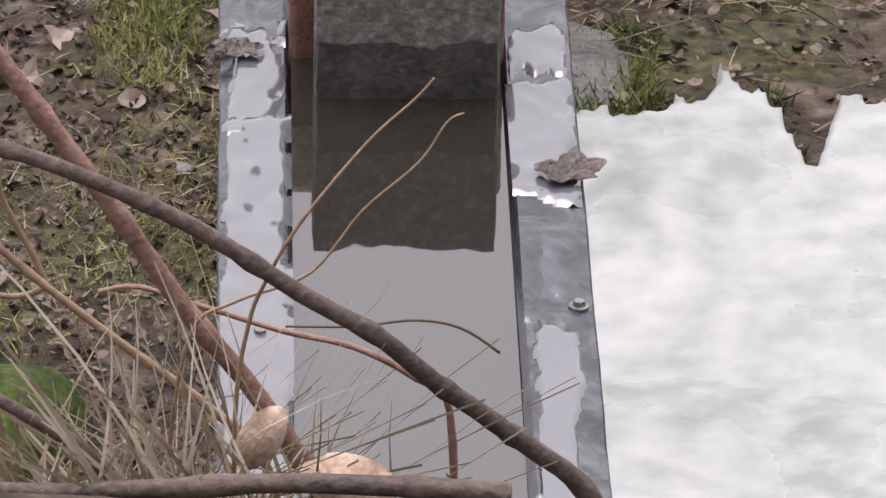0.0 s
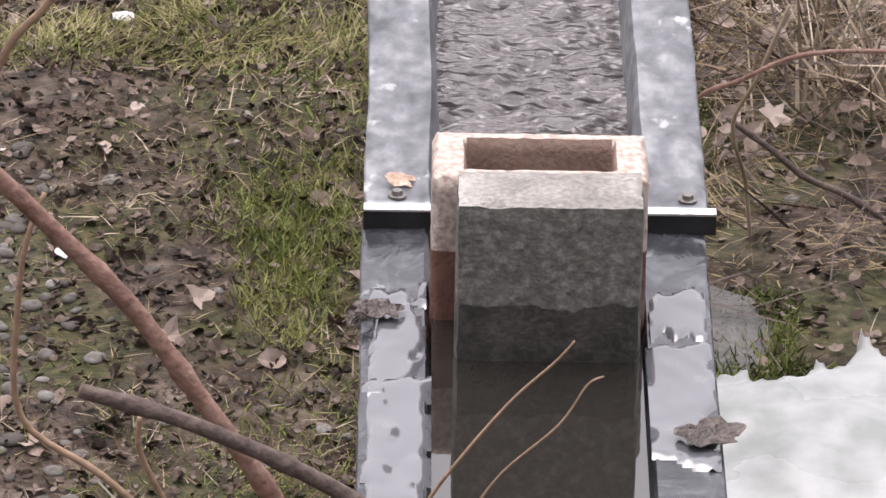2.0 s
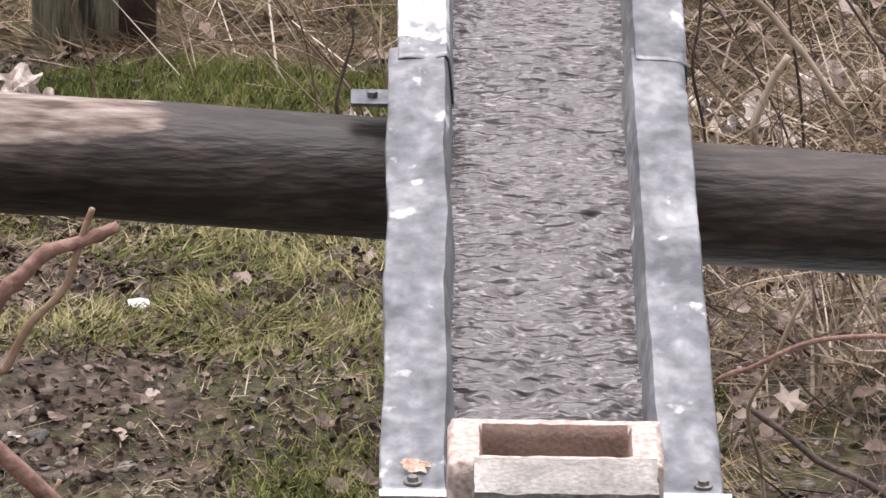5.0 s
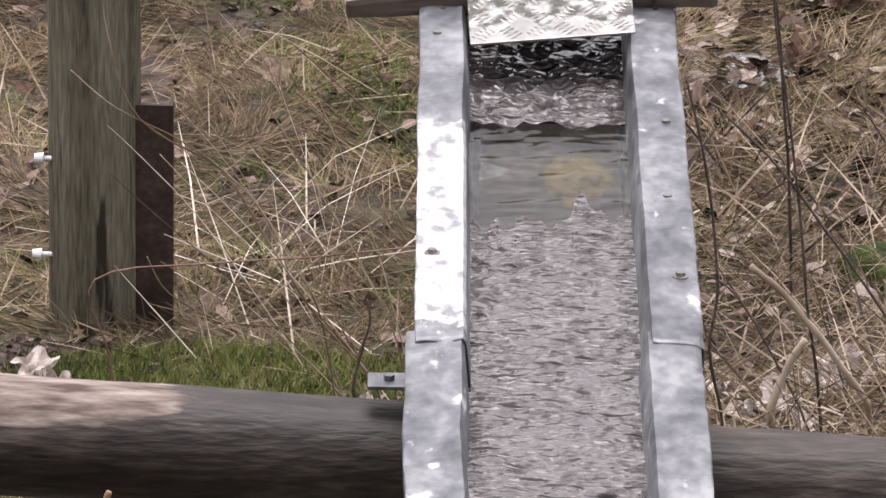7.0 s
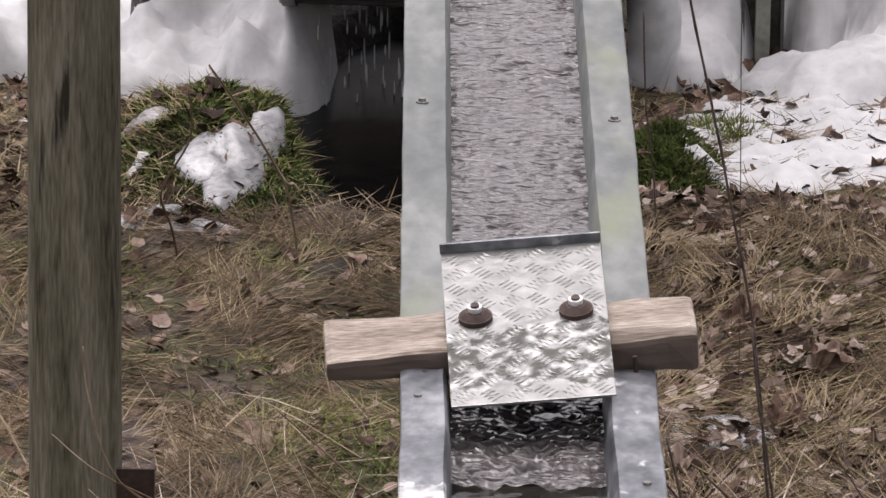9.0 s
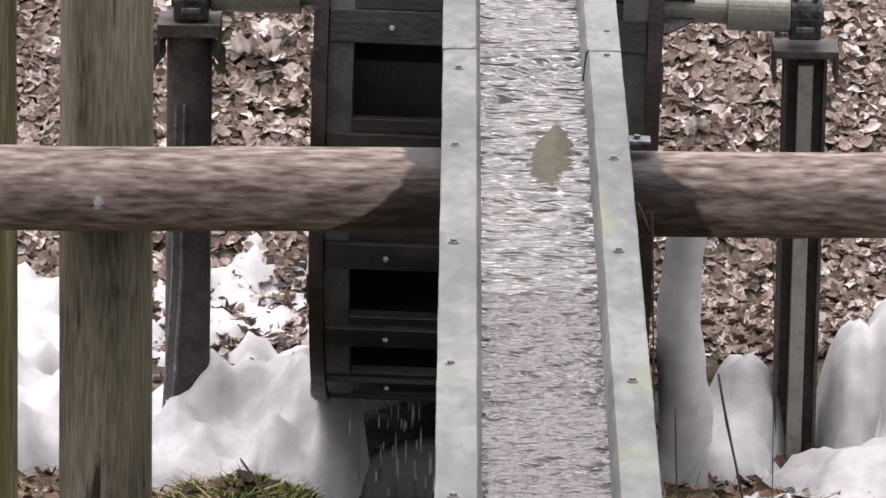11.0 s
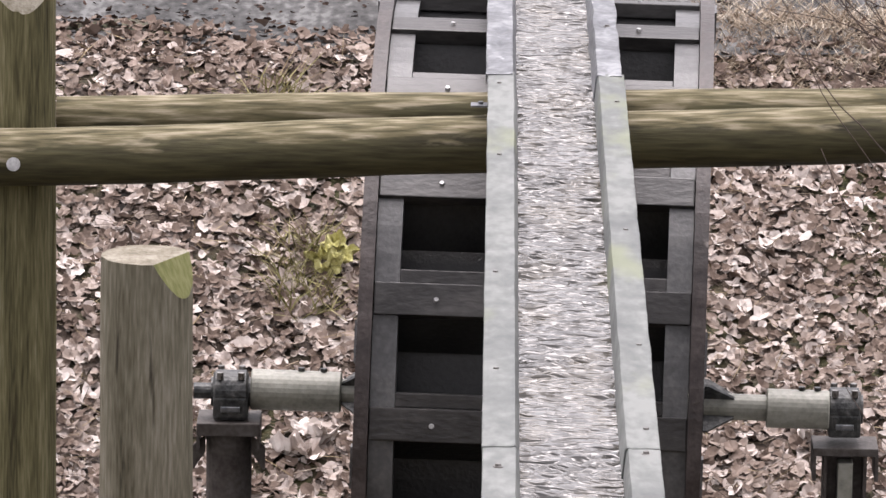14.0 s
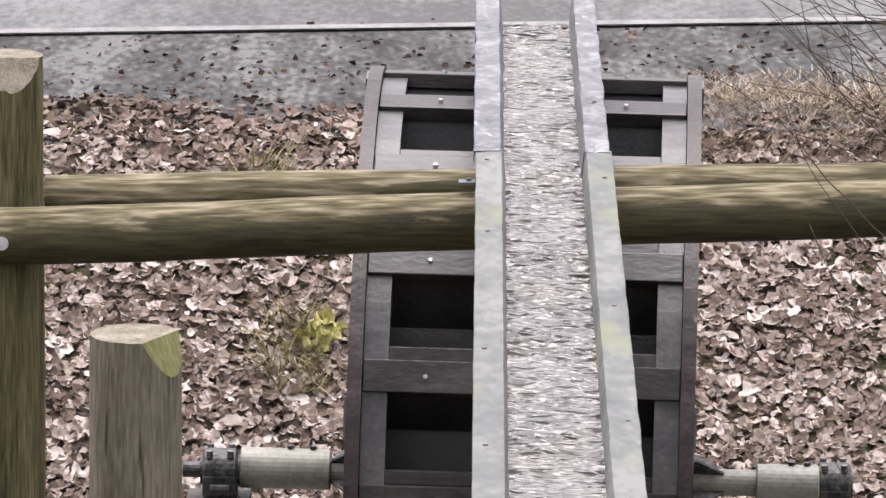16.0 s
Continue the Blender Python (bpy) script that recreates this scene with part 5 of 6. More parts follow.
leaves("leaf_litter", "dead leaves by the snow bank", 900, area(-2.3, -0.5, 20.8, 24.4), (0.04, 0.08), M["leaf_brown"], 0.4, 0.03)


blades("straw", "tall bleached stalks arching over the bank", 55, area(-0.60, 0.0, 14.9, 16.6), (0.3, 0.65), (0.003, 0.006), M["straw_pale"], (0.6, 1.2), 0.8, "straw")
blades("bramble_tangle", "dark brown bramble stems in the dry stalks", 500, area(0.42, 1.8, 12.2, 17.5), (0.15, 0.5), (0.003, 0.008), M["bark_dark"], (0.5, 1.4), 0.4, "brambles", 0.1)
blades("grass", "vivid green grass patch beside the flume", 2600, area(-0.5, 0.05, 11.0, 12.9, lambda x, y, r: math.hypot((x + 0.16) / 0.10, (y - 11.75) / 0.36) + r.uniform(-0.5, 0.5) + 0.7 * noise.noise(Vector((x * 14, y * 9, 0))) < 0.9), (0.02, 0.055), (0.002, 0.0045), M["grass"], (0.1, 1.0))
blades("grass", "yellow green grass in soft clumps", 17000, area(-1.6, 0.1, 11.9, 14.5, lambda x, y, r: turf(x * 1.2, y) + 0.4 * min(1, y - 12.9) + r.uniform(-0.3, 0.3) > 0.1), (0.03, 0.085), (0.002, 0.004), M["grass_yellow"], (0.6, 1.45), 0.6, flow=0.8)
blades("grass", "thin yellowed grass strands over mud", 9000, area(-1.5, 0.1, 10, 14.5), (0.02, 0.06), (0.0015, 0.003), M["dead_grass"], (1.0, 1.55))


blades("dry_grass", "matted dead grass and roots on wet mud", 5500, area(0.42, 1.6, 11.7, 14.0), (0.05, 0.16), (0.0018, 0.004), M["dead_grass"], (0.9, 1.5), 0.5, flow=0.7)
blades("reed_tuft", "upright tuft of pale dry reeds beside the flume", 190, area(0.82, 1.2, 12.4, 13.2), (0.14, 0.38), (0.004, 0.010), M["straw_pale"], (0.05, 0.75), 0.7, "reeds")
blades("bramble_tangle", "dark bramble stems over wet mud", 420, area(0.42, 1.5, 11.4, 13.8), (0.12, 0.40), (0.003, 0.007), M["bark_dark"], (0.7, 1.5), 0.4, "brambles", 0.05)


def mound(cx, cy, rx, ry):
    return lambda x, y, r: ((x - cx) / rx) ** 2 + ((y - cy) / ry) ** 2 + r.uniform(-0.3, 0.3) < 1


blades("grass", "long green grass on a hummock beside the race", 4500, area(-1.1, -0.1, 20.9, 22.8, mound(-0.62, 21.9, 0.34, 0.74)), (0.02, 0.07), (0.004, 0.007), M["grass"], (0.7, 1.5))
blades("dry_grass", "yellow grass on a hummock beside the race", 2200, area(-1.2, -0.1, 20.6, 22.8, mound(-0.62, 21.7, 0.44, 0.95)), (0.04, 0.12), (0.003, 0.006), M["dead_grass"], (1.0, 1.55))
blades("moss_tuft", "dark moss matted on the hummock", 12000, area(-1.1, -0.1, 20.9, 22.8, mound(-0.62, 21.8, 0.38, 0.8)), (0.02, 0.045), (0.006, 0.012), M["moss"], (0.4, 1.4), 0.5, "moss")
blades("straw", "dry straw along the edge of the race", 700, area(-0.9, 0.05, 20.5, 21.15), (0.06, 0.22), (0.003, 0.005), M["straw"], (1.2, 1.55), 0.3, "straw", 0.02)
blades("moss_tuft", "deep green moss beside the ice", 11000, area(0.5, 1.5, 20.3, 22.6, mound(0.85, 21.7, 0.16, 0.42)), (0.02, 0.06), (0.006, 0.012), M["moss"], (0.2, 1.3), 0.5, "moss")
blades("moss_tuft", "green grass on the snowy bank", 3000, area(0.8, 1.5, 21.0, 22.6, mound(1.06, 22.3, 0.10, 0.13)), (0.05, 0.10), (0.004, 0.008), M["grass"], (0.2, 1.3), 0.5, "moss")
blades("dry_grass", "yellow grass along the verge", 12000, area(0.85, 2.6, 28.0, 29.5, lambda x, y, r: 28.0 < y - 0.06 * x + r.uniform(-0.2, 0.2) < 29.1), (0.04, 0.10), (0.004, 0.007), M["straw_pale"], (0.5, 1.5))
blades("dry_grass", "dry stalks in the leaf litter", 2500, area(-2.4, 2.4, 24.6, 28.2), (0.05, 0.2), (0.003, 0.006), M["dead_grass"], (0.8, 1.5), lift=0.03)
leaves("leaf_litter", "pale dead maple leaves thick on the bank", 15000, area(-2.6, 2.5, 24.3, 28.15), (0.02, 0.082), M["leaf_pale"], 0.2, 0.014)
blades("twigs", "thin dark twigs and stalks in the leaf litter", 2600, area(-2.6, 2.5, 24.3, 28.15), (0.05, 0.22), (0.003, 0.007), M["bark_dark"], (1.2, 1.55), 0.4, "twigs", 0.02)
blades("straw", "broken straw in the leaf litter", 6000, area(-2.6, 2.5, 24.3, 28.15), (0.03, 0.12), (0.003, 0.007), M["straw"], (1.2, 1.55), 0.4, "straw", 0.02)
leaves("leaf_litter", "small brown leaf crumbs on the bank", 19000, area(-2.6, 2.5, 24.3, 28.5), (0.025, 0.065), M["leaf_mid"], 0.4, 0.03)
blades("dry_grass", "pale arching grass tufts in the leaf litter", 420, area(-1.1, -0.5, 26.5, 28.0, lambda x, y, r: min(math.hypot(x + 0.71, y - 26.78), math.hypot(x + 0.72, y - 27.0), math.hypot(x + 0.85, y - 27.7)) < 0.13), (0.10, 0.24), (0.004, 0.008), M["grass_yellow"], (0.3, 1.2), 0.9)
leaves("leaf_litter", "brown dead leaves on wet ground", 1500, area(0.5, 2.1, 16.4, 21.3), (0.04, 0.09), M["leaf_brown"], 0.4, 0.04)
leaves("leaf_litter", "lighter dead leaves on wet ground", 1300, area(0.5, 2.1, 17.0, 21.3), (0.03, 0.08), M["leaf_mid"], 0.4, 0.04)
leaves("leaf_litter", "dead leaves caught in stalks", 700, area(0.42, 1.7, 12.2, 16.5), (0.025, 0.065), M["leaf_mid"], 0.5, 0.10)
leaves("leaf_litter", "crumbled brown leaves on mud", 17000, area(-1.6, 0.3, 9.9, 15.2), (0.006, 0.027), M["leaf_mud"], 0.75, 0.012)
leaves("leaf_litter", "few larger dead leaves trodden in mud", 260, area(-1.5, 0.3, 9.9, 15.2), (0.03, 0.06), M["leaf_mid"], 0.5, 0.010)
leaves("leaf_litter", "crumbled brown leaves on mud", 2600, area(0.3, 1.6, 10.6, 14.0), (0.010, 0.035), M["leaf_mud"], 0.45, 0.016, 2)
leaves("leaf_litter", "leaf crumbs blown on the gravel verge", 2600, area(-3.2, 3.2, 27.9, 30.6, lambda x, y, r: r.random() < 1.15 - (y - 0.13 * x - 27.9) * 0.42), (0.012, 0.04), M["leaf_brown"], 0.5, 0.02)
leaves("leaf_litter", "brown leaves in dead grass", 900, area(-1.8, 0.4, 15.2, 20.8), (0.03, 0.07), M["leaf_brown"], 0.4, 0.02)


def pebbles(name, label, n, where, size, material):
    rnd = random.Random(name)
    bm0 = bmesh.new()
    bmesh.ops.create_icosphere(bm0, subdivisions=2, radius=1)
    base = [v.co.copy() for v in bm0.verts]
    fs = [[v.index for v in f.verts] for f in bm0.faces]
    bm0.free()
    verts, faces = [], []
    made = 0
    while made < n:
        p = where(rnd)
        if p is None:
            continue
        made += 1
        x, y = p
        s = rnd.uniform(*size)
        sc = Vector((rnd.uniform(0.7, 1.3), rnd.uniform(0.6, 1.2), rnd.uniform(0.35, 0.7))) * s
        rz = Matrix.Rotation(rnd.uniform(0, 6.28), 3, "Z")
        k = len(verts)
        off = Vector((rnd.random() * 50, 0, 0))
        z = gz(x, y) + s * 0.15
        for c in base:
            q = c * (1 + 0.25 * noise.noise(c * 1.4 + off))
            q = rz @ Vector((q.x * sc.x, q.y * sc.y, q.z * sc.z))
            verts.append((x + q.x, y + q.y, z + q.z))
        faces += [[k + i for i in f] for f in fs]
    return tagged(mesh_ob(name, verts, faces, material, smooth=True), label, "pebbles", kind="stuff")


pebbles("pebbles", "grey pebbles pressed into the mud", 230, area(-1.1, -0.2, 10.2, 12.2, lambda x, y, r: r.random() < math.exp(-((x + 0.72) / 0.16) ** 2)), (0.007, 0.022), M["pebble"])
pebbles("mud_clods", "crumbled clods of wet brown mud", 700, area(-1.3, 0.1, 10, 14.6), (0.004, 0.012), M["clod"])
pebbles("pebbles_scattered", "few small stones on mud", 160, area(-1.4, 1.4, 10, 14.2), (0.006, 0.016), M["pebble"])


def stone(label, p, s, seed, material):
    bm = bmesh.new()
    bmesh.ops.create_icosphere(bm, subdivisions=4, radius=1)
    for v in bm.verts:
        k = 1 + 0.35 * noise.noise(v.co * 0.9 + Vector((seed, 0, 0))) + 0.12 * noise.noise(v.co * 3 + Vector((seed, 0, 0)))
        v.co = Vector((v.co.x * s[0], v.co.y * s[1], v.co.z * s[2])) * k
    ob = part("stone", bm, material, None, "", True)
    ob.location = (p[0], p[1], gz(p[0], p[1]) + s[2] * 0.3)
    return tagged(ob, label, "stone")


pebbles("gravel", "loose grey gravel on the verge", 1800, area(-3.0, 3.0, 28.0, 30.6, lambda x, y, r: 28.2 < y - 0.13 * x < 30.2), (0.006, 0.018), M["gravel"])
stone("flat grey stone at the edge of the ice", (0.64, 11.45, 0), (0.085, 0.17, 0.028), 3.0, M["stone"])
stone("wet grey boulder with moss beside the flume", (-0.66, 10.15, 0), (0.20, 0.22, 0.10), 8.0, M["stone"])
stone("mossy boulder beside the flume", (-0.40, 10.0, 0), (0.14, 0.16, 0.09), 5.0, M["moss"])
stone("mossy yellow green stone in dry stalks", (1.12, 15.9, 0), (0.09, 0.12, 0.09), 6.0, M["moss"])


def scrap(x, y, s, a):
    bm = bmesh.new()
    bmesh.ops.create_grid(bm, x_segments=5, y_segments=4, size=1)
    for v in bm.verts:
        v.co = Vector((v.co.x * s, v.co.y * s * 0.6, 0.012 + 0.25 * s * noise.noise(v.co * 1.3 + Vector((a, 0, 0)))))
    ex = bmesh.ops.extrude_face_region(bm, geom=bm.faces[:])
    bmesh.ops.translate(bm, verts=[g for g in ex["geom"] if isinstance(g, bmesh.types.BMVert)], vec=(0, 0, 0.002))
    ob = part("scrap", bm, M["scrap"])
    ob.matrix_world = Matrix.Translation((x, y, gz(x, y) + 0.006)) @ Matrix.Rotation(a, 4, "Z") @ Matrix.Rotation(0.3, 4, "X")
    return tagged(ob, "small crumpled white scrap lying on mud", "scrap")


scrap(-0.59, 11.76, 0.022, 1.2)
scrap(-0.62, 10.62, 0.05, 0.4)
scrap(-0.53, 13.1, 0.022, 0.1)


def crumpled(x, y, s, a, up, key="leaf_pale", label="large pale crumpled dead leaf caught in stalks"):
    """A curled dry leaf with a lobed, ragged edge."""
    bm = bmesh.new()
    bmesh.ops.create_grid(bm, x_segments=12, y_segments=12, size=1)
    for v in bm.verts[:]:
        q, r = math.atan2(v.co.y, v.co.x), max(abs(v.co.x), abs(v.co.y))
        k = r * (0.8 + 0.16 * math.cos(5 * q + a) + 0.3 * noise.noise(Vector((math.cos(q) * 2, math.sin(q) * 2, a * 7))))
        n1 = noise.noise(Vector((v.co.x * 1.8, v.co.y * 1.8, a * 5)))
        v.co = Vector((math.cos(q) * k * s, math.sin(q) * k * s, s * (0.75 * n1 + 0.35 * r * r)))
    ex = bmesh.ops.extrude_face_region(bm, geom=bm.faces[:])
    bmesh.ops.translate(bm, verts=[g for g in ex["geom"] if isinstance(g, bmesh.types.BMVert)], vec=(0, 0, 0.001))
    ob = part("dead_leaf", bm, M[key])
    ob.matrix_world = Matrix.Translation((x, y, gz(x, y) + up)) @ Euler((0.5 * math.sin(a * 3), 0.5 * math.cos(a * 5), a)).to_matrix().to_4x4()
    return tagged(ob, label, "leaf")


for i, (x, y, s) in enumerate(((0.93, 14.75, 0.055), (0.98, 14.9, 0.045), (0.80, 14.5, 0.05), (0.72, 14.35, 0.04), (0.68, 14.6, 0.045), (0.86, 14.25, 0.035), (1.10, 14.1, 0.05))):
    crumpled(x, y, s, 0.7 + i * 1.3, 0.07)
for i, (x, y, s) in enumerate(((-0.80, 14.62, 0.05), (-0.87, 14.75, 0.06), (-0.93, 14.6, 0.045), (-0.10, 14.5, 0.03), (-0.62, 15.75, 0.05), (-0.30, 15.6, 0.05), (-0.45, 16.0, 0.05))):
    crumpled(x, y, s, 0.3 + i * 1.7, 0.03, "leaf_pale" if i < 4 else "leaf_brown", "large crumpled dead leaf on the grass")
for i, (x, y, s) in enumerate(((1.05, 18.2, 0.07), (1.2, 18.9, 0.08), (0.98, 19.4, 0.07), (0.75, 17.6, 0.06), (1.3, 17.9, 0.07))):
    crumpled(x, y, s, 0.9 + i * 2.1, 0.05, "leaf_brown", "large brown dead leaf on wet ground")
for i, (x, y, s) in enumerate(((-0.68, 25.94, 0.085), (-0.75, 25.98, 0.075), (-0.62, 26.02, 0.075), (-0.69, 26.08, 0.06), (1.25, 26.2, 0.07), (0.95, 25.7, 0.065), (-1.5, 26.4, 0.06))):
    crumpled(x, y, s, 0.2 + i * 1.1, 0.04, "leaf_pale", "large pale dead leaf on the bank")
for i, (x, y) in enumerate(((-0.61, 26.97), (-0.66, 26.92), (-0.62, 26.86), (-0.57, 26.92))):
    crumpled(x, y, 0.062, 0.5 + i, 0.055, "leaf_yellow", "yellow green leaf on the bank")


# ---------------------------------------------------------------- stems
def smooth_line(pts, steps=5):
    pts = [Vector(p) for p in pts]
    out = []
    for i in range(len(pts) - 1):
        p0, p1, p2, p3 = pts[max(i - 1, 0)], pts[i], pts[i + 1], pts[min(i + 2, len(pts) - 1)]
        for s in range(steps):
            t = s / steps
            out.append(0.5 * ((2 * p1) + (p2 - p0) * t + (2 * p0 - 5 * p1 + 4 * p2 - p3) * t * t + (3 * p1 - p0 - 3 * p2 + p3) * t ** 3))
    out.append(pts[-1])
    return out


def stem(pts, r0, r1, key, parent=None, name="stem", knots=True):
    line = smooth_line(pts)
    n = len(line)
    rad = []
    for i, p in enumerate(line):
        r = r0 + (r1 - r0) * i / (n - 1)
        if knots and i % 7 == 3 and r > 0.003:
            r *= 1.22
        rad.append(r)
    line = [p + Vector((noise.noise(p * 9), noise.noise(p * 9 + Vector((5, 0, 0))), noise.noise(p * 9 + Vector((0, 5, 0))))) * r0 * 0.8 for p in line]
    bm = bmesh.new()
    tube(bm, line, rad, 10 if r1 > 0.004 else 6, True, 0.08)
    return part(name, bm, M[key], parent, "", True)


SHRUB = [
    ([(-0.393, 4.85, 3.691), (-0.283, 4.856, 3.58), (-0.219, 4.861, 3.505), (-0.171, 4.867, 3.449), (-0.123, 4.872, 3.372), (-0.078, 4.878, 3.299), (-0.037, 4.883, 3.23), (0.022, 4.889, 3.144), (0.074, 4.894, 3.047), (0.095, 4.9, 2.914)], 0.0072, 0.0088, "bark"),
    ([(-0.223, 4.7, 3.49), (-0.149, 4.71, 3.459), (-0.071, 4.72, 3.416), (-0.011, 4.73, 3.379), (0.051, 4.74, 3.327), (0.113, 4.75, 3.28), (0.154, 4.76, 3.238), (0.195, 4.77, 3.204), (0.234, 4.78, 3.169), (0.273, 4.79, 3.127), (0.317, 4.8, 3.045)], 0.0062, 0.0085, "bark_dark"),
    ([(-0.262, 4.95, 3.531), (-0.276, 4.944, 3.491), (-0.283, 4.939, 3.434), (-0.281, 4.933, 3.341), (-0.218, 4.928, 3.292), (-0.151, 4.922, 3.232), (-0.087, 4.917, 3.179), (-0.023, 4.911, 3.129), (0.028, 4.906, 3.071), (0.049, 4.9, 2.914)], 0.002, 0.0044, "bark_tan"),
    ([(-0.188, 4.93, 3.345), (-0.189, 4.93, 3.319), (-0.18, 4.93, 3.294), (-0.16, 4.93, 3.253), (-0.153, 4.93, 3.231)], 0.0022, 0.0034, "bark_tan"),
    ([(-0.239, 4.93, 3.257), (-0.219, 4.93, 3.229), (-0.187, 4.93, 3.219), (-0.167, 4.93, 3.22), (-0.151, 4.93, 3.228)], 0.0018, 0.003, "bark_tan"),
    ([(0.15, 4.75, 3.512), (0.136, 4.75, 3.494), (0.1, 4.75, 3.456), (0.05, 4.75, 3.387), (0.024, 4.75, 3.336), (0.01, 4.75, 3.296), (-0.0, 4.75, 3.215), (0.002, 4.75, 3.034)], 0.0009, 0.0022, "bark_tan"),
    ([(0.175, 4.8, 3.456), (0.162, 4.8, 3.448), (0.141, 4.8, 3.413), (0.098, 4.8, 3.37), (0.058, 4.8, 3.314), (-0.001, 4.8, 3.288), (-0.036, 4.8, 3.257), (-0.053, 4.8, 3.133), (-0.052, 4.8, 2.975)], 0.0008, 0.002, "bark_tan"),
    ([(-0.312, 4.7, 3.329), (-0.278, 4.7, 3.312), (-0.226, 4.7, 3.28), (-0.166, 4.7, 3.246), (-0.104, 4.7, 3.192), (-0.082, 4.7, 3.063)], 0.0045, 0.006, "bark_dark"),
    ([(-0.109, 4.9, 3.24), (-0.078, 4.9, 3.245), (-0.037, 4.9, 3.231), (0.035, 4.9, 3.206), (0.094, 4.9, 3.191), (0.144, 4.9, 3.161), (0.172, 4.9, 3.13), (0.182, 4.9, 2.943)], 0.002, 0.0032, "bark"),
    ([(0.039, 4.8, 3.266), (0.092, 4.8, 3.266), (0.14, 4.8, 3.272), (0.176, 4.8, 3.265), (0.207, 4.8, 3.243)], 0.0009, 0.0013, "straw"),
    ([(-0.2, 4.2, 4.103), (-0.208, 4.2, 4.079), (-0.218, 4.2, 4.046), (-0.241, 4.2, 4.019), (-0.256, 4.2, 3.988), (-0.271, 4.2, 3.957), (-0.282, 4.2, 3.753)], 0.0022, 0.0035, "bark_tan"),
    ([(-0.183, 4.2, 4.09), (-0.207, 4.2, 4.079), (-0.229, 4.2, 4.072), (-0.244, 4.2, 4.056), (-0.263, 4.2, 4.031), (-0.275, 4.2, 3.973)], 0.004, 0.006, "bark"),
    ([(-0.29, 4.6, 3.281), (-0.209, 4.6, 3.243), (-0.132, 4.6, 3.234), (-0.068, 4.6, 3.24), (0.069, 4.6, 3.242), (0.155, 4.6, 3.239), (0.211, 4.6, 3.235)], 0.006, 0.009, "bark_dark"),
]
